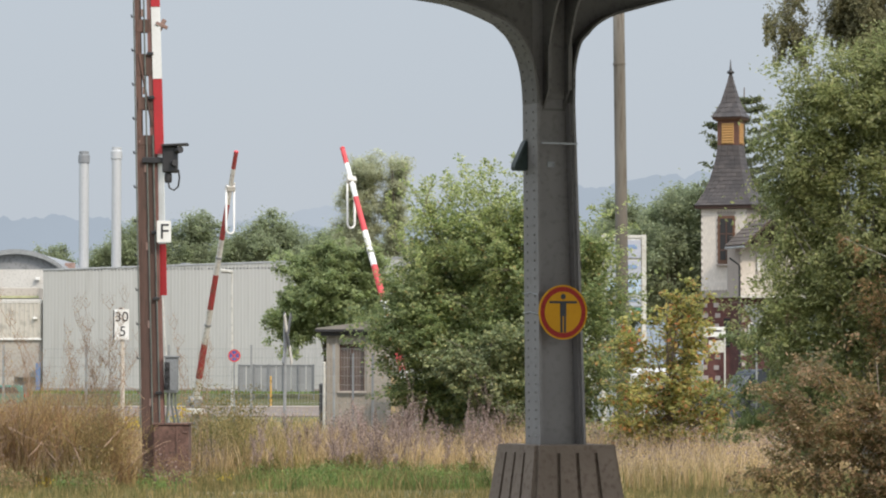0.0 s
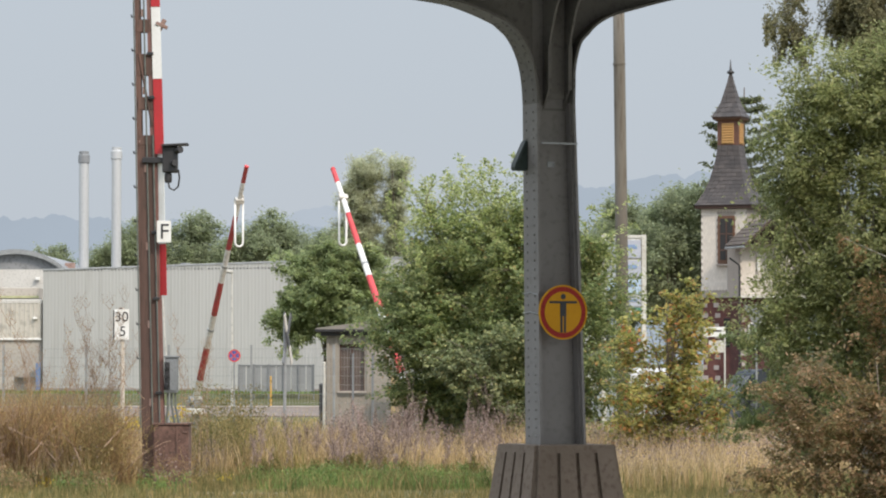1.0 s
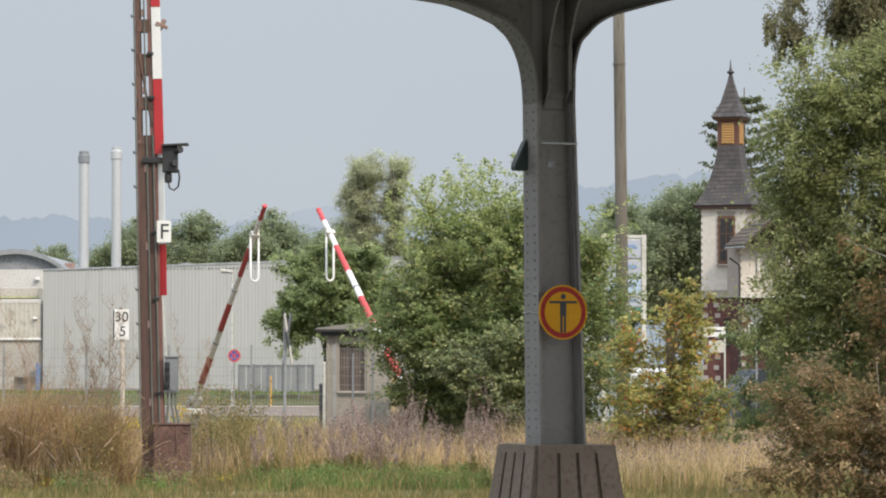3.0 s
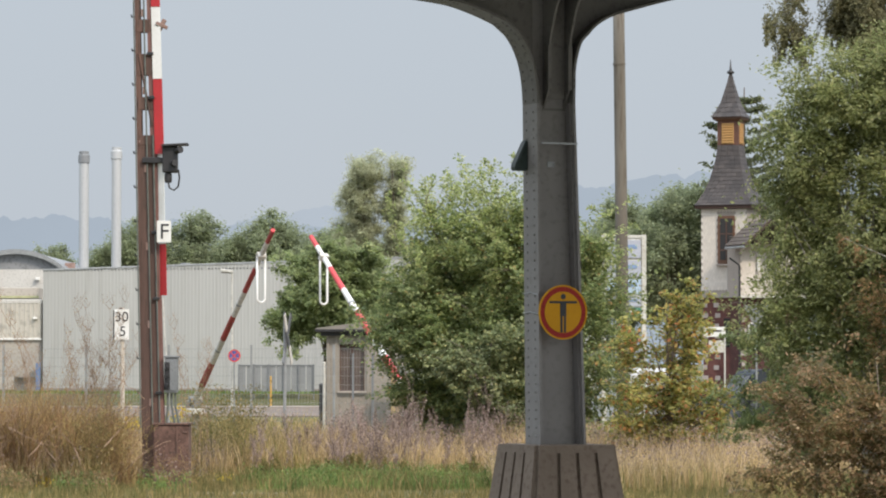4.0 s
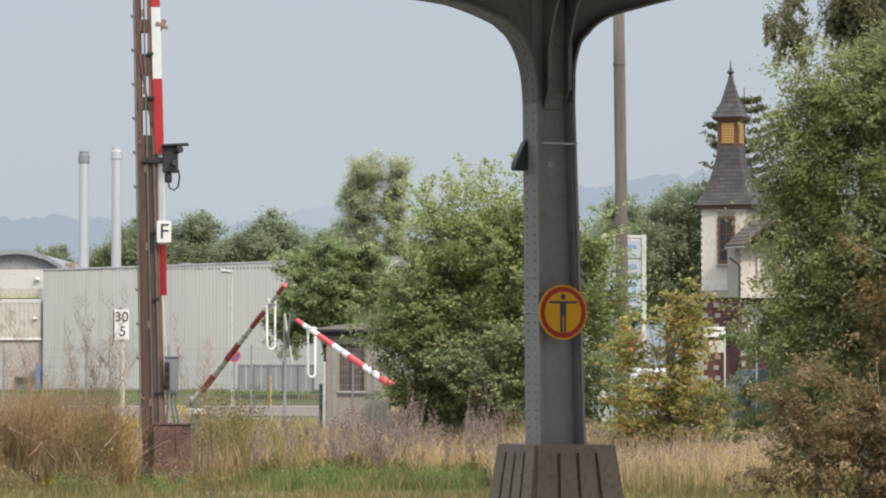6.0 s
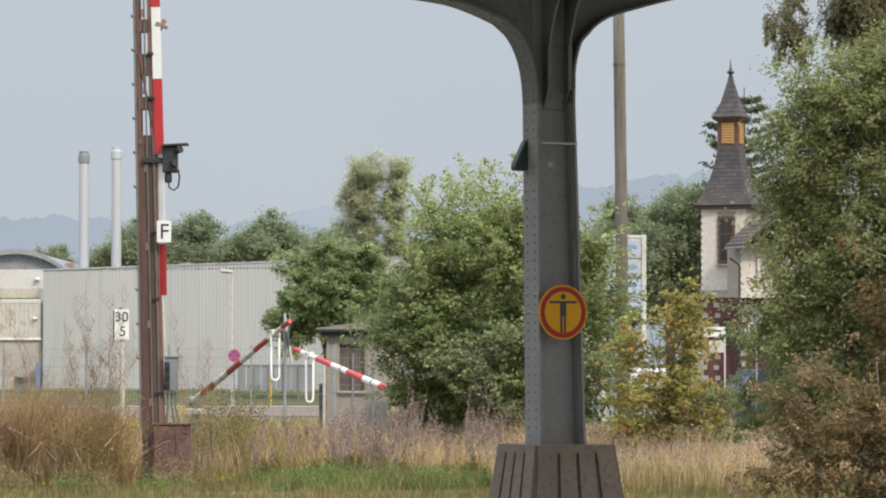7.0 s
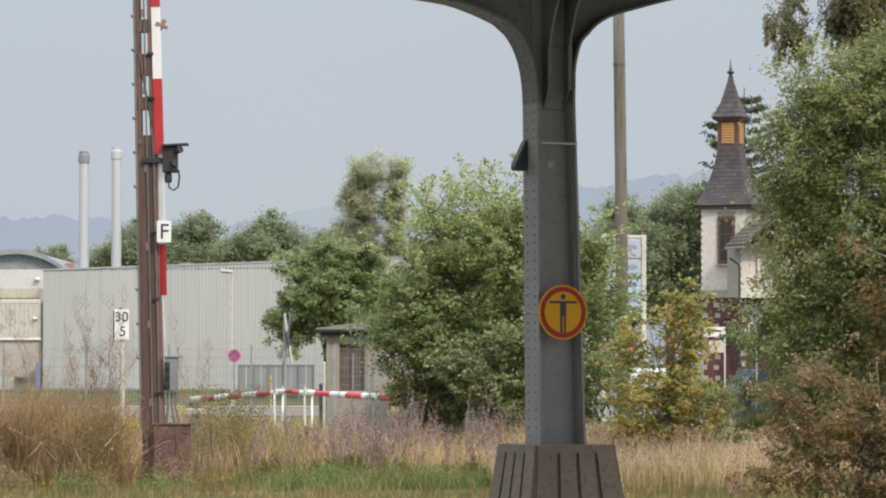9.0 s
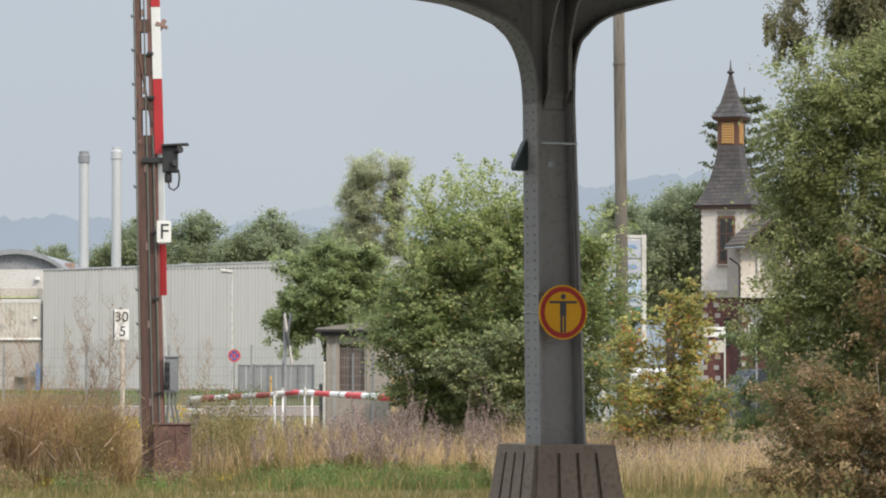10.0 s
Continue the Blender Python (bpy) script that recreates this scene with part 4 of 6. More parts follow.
def hut():
    t = thing("crossing_hut", -2.0, 86.0, 0, "small grey-beige plastered hut with a flat felt roof and barred window", "hut")
    hw, hd, zt = 0.9, 1.3, 2.74
    wx0, wx1, wz0, wz1 = -0.58, 0.04, 1.26, 2.43
    # front wall in four pieces round the window opening
    bm = bmesh.new()
    for x0, x1, z0, z1 in ((-hw, wx0, 0, zt), (wx1, hw, 0, zt), (wx0, wx1, 0, wz0), (wx0, wx1, wz1, zt)):
        box(x1 - x0, 0.16, z1 - z0, (x0 + x1) / 2, -hd, (z0 + z1) / 2, bm=bm)
    bmesh.ops.remove_doubles(bm, verts=bm.verts, dist=0.0005)
    part("front_wall", bm, HUT_WALL, t)
    for x in (-hw + 0.08, hw - 0.08):
        part("side_wall", box(0.16, 2 * hd - 0.2, zt, x, 0.02, zt / 2), HUT_WALL, t)
    part("rear_wall", box(2 * hw, 0.16, zt, 0, hd, zt / 2), HUT_WALL, t)
    for x in (-hw, wx1 + 0.06, -hw + 0.2):
        part("pilaster", box(0.07, 0.05, zt, x + 0.03, -hd - 0.1, zt / 2, 0.006), HUT_WALL, t)
    w = part("window_frame", box(0.62, 0.05, 0.05, -0.27, -hd + 0.02, wz1 - 0.025), WOOD_BROWN, t)
    part("window_sill", box(0.72, 0.16, 0.05, -0.27, -hd - 0.1, wz0 - 0.02, 0.008), STONE, t)
    for x in (wx0 + 0.02, -0.27, wx1 - 0.02):
        part("mullion", box(0.035, 0.05, wz1 - wz0, x, -hd + 0.02, (wz0 + wz1) / 2), WOOD_BROWN, w)
    part("pane", box(0.6, 0.012, wz1 - wz0, -0.27, -hd + 0.05, (wz0 + wz1) / 2), PANE_BROWN, w)
    # black band that puts in the shadow line below the overhanging roof
    part("soffit", box(2 * hw + 0.3, 2 * hd + 0.42, 0.1, 0, -0.02, zt - 0.048), BLACK, t, "black band for the shadow under the eaves")
    rf = part("roof", prism([(-hw - 0.27, zt), (hw + 0.3, zt), (hw + 0.3, zt + 0.14), (0.15, zt + 0.26), (-hw - 0.27, zt + 0.09)], -hd - 0.35, hd + 0.3), HUT_ROOF, t, "weathered felt roof with an overhanging edge")
    part("fascia", box(2 * hw + 0.58, 0.03, 0.06, 0.01, -hd - 0.37, zt + 0.03, 0.004), BLACK, rf)
    c = thing("switch_cabinet", -1.02, 83.8, 0, "beige metal switch cabinet beside the hut", "cabinet")
    part("body", box(0.52, 0.4, 1.66, 0, 0, 0.83, 0.015), mat("yellow_beige_enamel", (0.5, 0.37, 0.2), (0.45, 0.33, 0.17), 3, 0.6), c)
    part("lid", box(0.58, 0.46, 0.04, 0, 0, 1.68, 0.008), HUT_WALL, c)
    part("door", box(0.45, 0.014, 1.3, 0, -0.208, 0.9, 0.005), mat("cabinet_door", (0.52, 0.39, 0.21), (0.46, 0.34, 0.18), 3, 0.6), c)


hut()


def fence():
    t = thing("mesh_fence", 0, 83.0, 0, "tall galvanised wire mesh fence on slim steel posts", "fence")
    z1 = 2.33
    for k in range(6):
        part("post", box(0.06, 0.06, z1 + 0.08, -10.75 + 2.02 * k, 0, (z1 + 0.08) / 2, 0.006), GALV, t)
    for x in (-2.2, -1.72):
        part("gate_post", box(0.055, 0.055, 2.2, x, -0.05, 1.1, 0.006), GREY_BOX, t)
    for k in range(5):
        bm = bmesh.new()
        x0 = -10.75 + 2.02 * k
        for j in range(11):
            box(1.98, 0.008, 0.008, x0 + 1.01, 0.02, 0.1 + j * (z1 - 0.12) / 10, bm=bm)
        for j in range(27):
            box(0.005, 0.005, z1 - 0.1, x0 + 0.03 + j * 1.96 / 26, 0.024, z1 / 2 + 0.02, bm=bm)
        part("mesh_panel", bm, GALV, t)
    g = thing("panel_screen", -10.5, 213.2, float(lie(213.2)), "grey sheet-metal screen in narrow upright panels", "fence")
    for k in range(10):
        part("panel", box(0.4, 0.05, 1.8, -2.1 + k * 0.47, 0.0, 1.25, 0.008), SCREEN, g)
    for k in range(6):
        part("frame_post", box(0.09, 0.09, 2.3, -2.32 + k * 0.94, -0.08, 1.05, 0.006), GREY_BOX, g)
    part("rail", box(4.8, 0.06, 0.08, 0.05, -0.06, 2.12), GREY_BOX, g)


fence()


def crossbuck():
    t = thing("crossbuck_sign", -3.45, 75.0, 0, "grey and white crossbuck turned edge-on, on a grey post", "sign", rz=78)
    part("post", rod((0, 0.05, 0), (0, 0.05, 2.9), 0.035, 0.035, 12), GALV, t)
    for s in (-1, 1):
        p = part("blade", box(1.3, 0.02, 0.15, 0, -0.012 - 0.012 * s, 2.5, 0.004, ry=0), BLADE_DARK, t, "dark grey blade")
        p.matrix_basis = Matrix.Translation((0, 0, 2.5)) @ pose(0, 0, 0, 0, s * 58, 0) @ Matrix.Translation((0, 0, -2.5))
        if s > 0:
            for xc, w in ((-0.43, 0.42), (0.42, 0.44)):
                part("blade_end", box(w, 0.026, 0.152, xc, -0.014 - 0.012 * s, 2.5, 0.003), WHITE_OLD, p, "white painted end")
        else:
            part("blade_end", box(0.3, 0.026, 0.152, -0.5, -0.012 - 0.012 * s, 2.5, 0.004), GREY_BOX, p, "grey end")
    for x, y, h, m, r, nm, lb in ((-10.4, 205.0, 1.75, ORANGE_POST, 0.055, "marker_post", "yellow painted steel marker post"),
                               (-2.95, 84.2, 1.95, WHITE_OLD, 0.04, "marker_post", "slim off-white steel post"),
                               (-3.05, 86.5, 1.4, BLACK, 0.11, "bollard", "stout dark timber bollard")):
        p = thing(nm, x, y, float(lie(y)) + (0.17 if y > 200 else 0), lb, "post")
        part("shaft", rod((0, 0, 0), (0, 0, h), r, r, 14), m, p)
        part("cap", lathe([(r * 1.1, h), (r * 1.1, h + 0.02), (r * 0.5, h + 0.045)], 14), m, p)


crossbuck()


def street_furniture():
    z = float(lie(122))
    t = thing("street_lamp", -7.58, 122.0, z, "slim pale grey street lamp with a flat projecting head", "street lamp")
    part("pole", rod((0, 0, 0), (-0.02, 0, 5.2 - z), 0.05, 0.036, 12), PLASTER_WHITE, t)
    part("head", box(0.46, 0.2, 0.1, -0.2, 0, 5.26 - z, 0.03, ry=8), PLASTER_WHITE, t)
    part("diffuser", box(0.36, 0.14, 0.03, -0.22, 0, 5.19 - z, 0.008), PANE_BROWN, t)
    t = thing("no_stopping_sign", -7.26, 118.0, z, "round blue no-stopping sign with red rim and cross", "sign")
    part("post", rod((0, 0.04, 0), (0, 0.04, 2.45 - z), 0.03, 0.03, 10), GALV, t)
    zc = 2.2 - z
    p = part("plate", disc(0.215, 0.006, 32), BLUE, t, m=pose(0, 0, zc))
    part("rim", ring(0.165, 0.218, 0.012, 36), RED_BRIGHT, t, "red rim", m=pose(0, -0.002, zc))
    for a in (45, -45):
        part("cross_bar", box(0.36, 0.004, 0.045, 0, -0.01 - (0.003 if a > 0 else 0), 0, ry=a), RED_BRIGHT, t, "red bar", m=pose(0, 0, zc))
    # wooden line pole
    t = thing("wooden_pole", 3.99, 75.0, 0, "weathered grey-brown wooden line pole", "pole")
    part("shaft", tube([(0, 0, 0), (-0.02, 0, 3), (-0.05, 0, 6), (-0.08, 0, 8.5), (-0.1, 0, 10.6)], 0.142, 14, taper=0.88), POLE_WOOD, t, smooth=True)
    for z in (2.2, 5.0, 8.6):
        part("band", ring(0.125, 0.142, 0.03, 16), POLE_WOOD, t, m=pose(-0.06 * z / 6, 0, z, 90))
    # company pylon
    t = thing("pylon_sign", 5.07, 95.0, 0, "white pylon board with blue and green panels, lettering unreadable", "sign")
    for x in (-0.56, 0.56):
        part("frame_post", box(0.13, 0.13, 5.55, x, 0, 2.775, 0.01), WHITE_OLD, t)
    part("back", box(1.0, 0.06, 2.3, 0, 0.01, 4.38), WHITE_OLD, t)
    part("head_rail", box(1.0, 0.1, 0.08, 0, 0, 5.5, 0.01), WHITE_OLD, t)
    blue_l = mat("pale_blue_panel", (0.4, 0.52, 0.66), (0.46, 0.57, 0.7), 2, 0.5)
    blue_w = mat("bluish_white_panel", (0.44, 0.46, 0.53), (0.4, 0.42, 0.49), 2, 0.5)
    blue_d = mat("washed_blue_print", (0.2, 0.29, 0.47), (0.23, 0.32, 0.5), 2, 0.5)
    green = mat("green_panel", (0.05, 0.2, 0.13), (0.07, 0.24, 0.16), 2, 0.5)
    for zc, h, m in ((5.15, 0.5, blue_w), (4.6, 0.46, blue_w), (4.1, 0.42, blue_l), (3.68, 0.28, blue_w), (3.38, 0.24, green)):
        q = part("panel", box(0.94, 0.03, h, 0, -0.05, zc, 0.006), m, t)
        part("print_bar", box(0.42, 0.006, h * 0.25, 0.16, -0.068, zc + h * 0.12), blue_d if m is not green else WHITE, q)
        part("print_bar", box(0.26, 0.006, h * 0.14, -0.2, -0.068, zc - h * 0.16), blue_d if m is not green else WHITE, q)
    # small white notice with a dark bar of print, on a post
    z = float(lie(140))
    t = thing("notice_sign", 11.2, 140.0, z, "white notice board with a dark line of print", "sign")
    part("post", rod((0.43, 0.03, 0), (0.43, 0.03, 3.45 - z), 0.035, 0.035, 10), WHITE_OLD, t)
    part("lower_board", box(0.62, 0.03, 0.5, 0.08, 0, 2.62 - z, 0.006), WHITE_OLD, t)
    part("board", box(0.86, 0.03, 0.4, 0, 0, 3.22 - z, 0.006), WHITE, t)
    part("print_bar", box(0.6, 0.006, 0.07, 0, -0.02, 3.26 - z), BLACK, t)
    # back of a give-way sign
    z = float(lie(112))
    t = thing("give_way_sign", 10.35, 112.0, z, "grey back of a triangular give-way sign", "sign")
    tri = prism([(-0.46, 3.86), (0.46, 3.86), (0.0, 3.05)], -0.01, 0.01)
    bmesh.ops.bevel(tri, geom=[e for e in tri.edges if abs(e.verts[0].co.y - e.verts[1].co.y) > 0.01], offset=0.05, segments=3, affect="EDGES")
    part("plate", tri, GALV, t, m=pose(0, 0, -z))
    part("post", rod((0, 0.04, 0), (0, 0.04, 3.9 - z), 0.035, 0.035, 10), GALV, t)
    for zc in (3.35, 3.7):
        part("clamp", box(0.16, 0.03, 0.04, 0, -0.02, zc - z, 0.004), GALV, t)


street_furniture()

# ---- industrial buildings ----


def sheeted(x0, y0, x1, y1, z0, z1, pitch, depth=0.035, bm=None, rise=0.0):
    """Upright trapezoid sheeting between two ends; its top may rise by so much a metre."""
    bm = bm or bmesh.new()
    a, b = Vector((x0, y0, 0)), Vector((x1, y1, 0))
    d = (b - a).normalized()
    out = Vector((d.y, -d.x, 0))
    n = int((b - a).length / pitch)
    line = []
    for k in range(n):
        for u, o in ((0.0, 0), (0.55, 0), (0.68, 1), (0.87, 1)):
            line.append(a + d * ((k + u) * pitch) + out * (o * depth))
    line.append(b)
    lo = [bm.verts.new((p.x, p.y, z0)) for p in line]
    hi = [bm.verts.new((p.x, p.y, z1 + rise * (p - a).length)) for p in line]
    for i in range(len(line) - 1):
        bm.faces.new((lo[i], lo[i + 1], hi[i + 1], hi[i]))
    return bm


def warehouse():
    t = thing("warehouse", -26.3, 223.0, 0, "long warehouse clad in pale ribbed sheet metal, flat roof", "warehouse", rz=-21.85)
    L, D, H = 30.0, 26.0, 7.98
    part("front_cladding", sheeted(0, 0, L, 0, 0.1, H, 0.25, 0.012, None, 0.021), CLADDING, t)
    part("side_cladding", sheeted(0, D, 0, 0, 0.1, H, 0.25, 0.012), CLADDING, t)
    part("core", box(L - 0.1, D - 0.1, H - 0.2, L / 2, D / 2 + 0.1, H / 2 - 0.05), CLADDING, t)
    part("plinth", box(L, 0.1, 0.3, L / 2, 0.0, 0.1), KERB, t)
    part("roof_flashing", box(L + 0.1, 0.1, 0.1, L / 2, 0.0, H + 0.04 + 0.0105 * L, 0.01, ry=-math.degrees(math.atan(0.021))), CHIMNEY, t, "pale roof-edge flashing")
    part("roof", box(L, D, 0.12, L / 2, D / 2, H + 0.0), ROOF_GREY, t)
    for x in (8.9, 15.5):
        part("vent", box(0.5, 0.5, 0.35, x, 3, H + 0.3, 0.03), ROOF_GREY, t)


warehouse()


def chimneys():
    for i, (x, h) in enumerate(((-26.5, 17.5), (-24.1, 17.8))):
        t = thing("steel_chimney", x, 250.0, 0, "tall pale steel factory chimney with a banded top", "chimney", group="factory chimneys")
        part("shaft", rod((0, 0, 0), (0, 0, h - 0.9), 0.37, 0.36, 24), CHIMNEY, t, smooth=False)
        part("flue_head", lathe([(0.3, h - 0.92), (0.42, h - 0.85), (0.42, h - 0.3), (0.36, h - 0.22), (0.36, h)], 24), CHIMNEY if i else ROOF_GREY, t)


chimneys()


def factory():
    t = thing("factory_hall", -28.0, 236.0, 0, "white factory hall with a dark arched roof", "factory")
    R = 5.2
    arc = [(R * math.sin(a), 8.39 + R * (math.cos(a) - math.cos(0.713))) for a in np.linspace(-0.72, 0.72, 22)]
    part("wall", box(10.6, 20, 8.4, -5.0 + 2.0, 10, 4.2), PLASTER_WHITE, t)
    part("arched_roof", prism(arc + [(arc[-1][0], 8.2), (arc[0][0], 8.2)], 0.2, 20), ROOF_GREY, t, "dark sheet-metal arched roof", m=pose(-1.74, 0, 0.1))
    rim = [(x, z + 0.05) for x, z in arc] + [(x, z - 0.28) for x, z in arc[::-1]]
    part("roof_rim", prism(rim, -0.3, 0.3), GALV, t, "pale metal rim of the arched roof", m=pose(-1.74, 0, 0.1))
    part("wall_lamp", box(0.3, 0.3, 0.2, -0.2, -0.2, 7.75, 0.05), WHITE, t)
    part("roof_vent", box(0.7, 0.6, 0.45, 1.6, 4, 8.75, 0.05), RUST_LT, t, "small reddish roof vent")
    t = thing("loading_annex", -31.95, 223.4, 0, "low beige sheeted loading annex with a dark gateway", "factory annex")
    part("upper_cladding", sheeted(-6, -0.06, 5.5, -0.06, 3.5, 5.85, 0.3, 0.04), CLADDING_WARM, t)
    part("core", box(11.5, 7, 4.85, -0.25, 3.55, 3.4), PLASTER_PALE, t)
    part("parapet", box(11.6, 7.2, 0.25, -0.25, 3.5, 5.95, 0.03), PLASTER_WHITE, t)
    part("trim", box(11.6, 0.12, 0.14, -0.25, -0.06, 3.48, 0.02), WHITE, t, "white trim strip")
    part("roof_unit", box(8.6, 3, 0.7, 0.75, 3.5, 6.55, 0.04), PLASTER_PALE, t)
    part("roof_gutter", box(8.7, 0.2, 0.16, 0.75, 1.9, 6.28, 0.02), mat("mossy_gutter", (0.42, 0.42, 0.25), (0.3, 0.29, 0.17), 2, 0.8), t)
    part("wall_lamp", box(0.28, 0.25, 0.16, 5.1, -0.2, 4.85, 0.04), WHITE, t)
    part("base", box(0.8, 6, 1.0, 5.1, 3.4, 0.5), PLASTER_PALE, t)
    part("base", box(4.0, 6, 1.0, -4.0, 3.4, 0.5), PLASTER_PALE, t)
    part("gate_leaf", box(0.9, 0.08, 0.95, 4.1, 0.6, 0.48, 0.01), SCREEN, t, "grey gate leaf")
    part("gate_frame", box(0.2, 0.3, 1.1, -1.4, 0.3, 0.5), PLASTER_PALE, t)
    part("blue_post", box(0.3, 0.3, 1.9, 5.35, -0.5, 0.95, 0.05), mat("faded_blue_paint", (0.13, 0.2, 0.36), (0.16, 0.235, 0.4), 2.0, 0.6, 0, 0.02), t, "blue protective post")
    t = thing("street_lamp", -29.8, 212.0, 0, "short old street lamp with a white conical shade", "street lamp")
    part("pole", rod((0, 0, -0.2), (0, 0, 8.2), 0.06, 0.04, 10), GALV, t)
    part("shade", lathe([(0.55, 8.2), (0.5, 8.3), (0.06, 8.9), (0.03, 9.0)], 20), WHITE, t)
    part("bulb", lathe([(0.05, 7.9), (0.2, 8.0), (0.22, 8.2)], 16), WHITE_OLD, t)


factory()

# ---- the tower and the house beside it ----


def tower():
    X, Y = 16.15, 190.0
    t = thing("bell_tower", X, Y, 0, "slim white-shingled bell tower with flared slate roofs", "tower", rz=-21)

    def pyramid(profile):
        bm = bmesh.new()
        rows = [[bm.verts.new((sx * r, sy * r, z)) for sx, sy in ((-1, -1), (1, -1), (1, 1), (-1, 1))] for r, z in profile]
        for a, b in zip(rows, rows[1:]):
            for k in range(4):
                bm.faces.new((a[k], a[(k + 1) % 4], b[(k + 1) % 4], b[k]))
        bm.faces.new(rows[0][::-1])
        bm.faces.new(rows[-1])
        return bm

    w = 1.34
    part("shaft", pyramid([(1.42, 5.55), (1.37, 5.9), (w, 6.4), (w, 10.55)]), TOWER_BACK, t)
    # rows of proud shingles on the two faces that show
    sh = prism([(-0.088, 0.07), (-0.03, 0.0), (0.03, 0.0), (0.088, 0.07), (0.088, 0.25), (-0.088, 0.25)], -0.02, -0.002)
    first = part("shingle", sh, TOWER_WHITE, t, m=pose(-w + 0.09, -w, 10.3, -4))
    for r in range(24):  # courses
        z = 5.95 + r * 0.19
        for c in range(15):
            x = -w + 0.09 + c * 0.182 + (0.091 if r % 2 else 0)
            if x > w - 0.05 or (7.25 < z < 10.15 and -0.42 < x < 0.66):
                continue
            again(first, pose(x, -w - (0.03 if z < 6.2 else 0.0), z, -4))
    # window in the wall towards the street
    wf = part("window", box(0.98, 0.14, 2.68, 0.13, -w - 0.04, 8.76, 0.02), WINDOW_WOOD, t, "tall brown wooden window")
    part("pane", box(0.72, 0.03, 2.3, 0.15, -w - 0.115, 8.8), PANE, wf)
    for zz in (8.2, 9.1):
        part("glazing_bar", box(0.74, 0.03, 0.06, 0.15, -w - 0.13, zz), WOOD_BROWN, wf)
    part("glazing_bar", box(0.06, 0.03, 2.3, 0.15, -w - 0.13, 8.8), WOOD_BROWN, wf)
    part("sill", box(1.15, 0.25, 0.08, 0.13, -w - 0.1, 7.38, 0.01), STONE, wf)
    # ground floor of brick with quoins
    gf = part("ground_floor", box(2.5, 2.5, 5.9, 0, 0, 2.6), BRICK, t, "dark red brick ground floor with pale quoins")
    for k in range(9):
        part("quoin", box(0.34 if k % 2 else 0.22, 0.34, 0.27, -1.14, -1.12, 0.5 + k * 0.58, 0.02), STONE, gf)
        part("quoin", box(0.3, 0.05, 0.25, -0.5 + 0.08 * (k % 2), -1.26, 0.5 + k * 0.58, 0.01), STONE, gf)
    part("ground_window", box(0.8, 0.1, 1.6, 0.35, -1.27, 3.6, 0.02), PANE, gf)
    # lower roof: concave, slated in courses
    prof = [(1.66, 10.72), (1.56, 10.85), (1.22, 11.45), (0.98, 12.1), (0.8, 12.8), (0.66, 13.5), (0.6, 14.1)]

    def slated(prof, name, label):
        rf = part(name, pyramid(prof), SLATE, t, label)
        for (r0, z0), (r1, z1) in zip(prof, prof[1:]):
            steps = max(1, round(math.hypot(r1 - r0, z1 - z0) / 0.25))
            for s in range(steps):
                ra, za = r0 + (r1 - r0) * s / steps, z0 + (z1 - z0) * s / steps
                rb, zb = r0 + (r1 - r0) * (s + 1) / steps, z0 + (z1 - z0) * (s + 1) / steps
                for turn in (0, 90):
                    cnt = max(2, round(2 * ra / 0.3))
                    for c in range(cnt):
                        u0, u1 = -1 + 2 * c / cnt, -1 + 2 * (c + 1) / cnt
                        bm = bmesh.new()
                        g = 0.006
                        q = [bm.verts.new((ra * u0 + g, -ra - 0.034, za)), bm.verts.new((ra * u1 - g, -ra - 0.034, za)),
                             bm.verts.new((rb * u1 - g, -rb - 0.012, zb)), bm.verts.new((rb * u0 + g, -rb - 0.012, zb))]
                        q2 = [bm.verts.new(v.co + Vector((0, 0.03, 0))) for v in q]
                        bm.faces.new(q)
                        for i in range(4):
                            bm.faces.new((q[(i + 1) % 4], q[i], q2[i], q2[(i + 1) % 4]))
                        part("slate", bm, SLATE, rf, m=pose(0, 0, 0, 0, 0, turn))
        return rf

    slated(prof, "lower_roof", "flared grey slate roof")
    part("eaves_board", pyramid([(1.5, 10.5), (1.62, 10.52), (1.64, 10.72), (1.5, 10.74)]), EAVES, t, "dark brown eaves board")
    # lantern with louvres
    ln = part("lantern", pyramid([(0.6, 14.05), (0.6, 15.55)]), mat("dark_lantern_wood", (0.13, 0.06, 0.04), (0.1, 0.045, 0.03), 3, 0.7), t, "brown timber lantern")
    for turn in (0, 90):
        part("louvre_panel", box(0.7, 0.05, 1.16, 0.0, -0.62, 14.75, 0.01), LOUVRE_WOOD, ln, "honey-coloured louvre panel", m=pose(0, 0, 0, 0, 0, turn))
        for k in range(8):
            part("louvre_slat", box(0.62, 0.06, 0.05, 0, -0.655, 14.25 + k * 0.145, rx=30), LOUVRE_WOOD, ln, m=pose(0, 0, 0, 0, 0, turn))
    part("cornice", pyramid([(0.66, 15.45), (0.82, 15.55), (0.84, 15.68), (0.66, 15.7)]), WOOD_BROWN, t)
    slated([(0.9, 15.68), (0.72, 15.95), (0.46, 16.5), (0.3, 17.1), (0.15, 17.7), (0.07, 18.1)], "spire", "small flared slate spire")
    part("finial", lathe([(0.05, 18.0), (0.07, 18.1), (0.2, 18.18), (0.22, 18.24), (0.1, 18.34), (0.06, 18.45), (0.015, 18.95)], 14), BLACK, t, "dark metal finial", smooth=True)


tower()


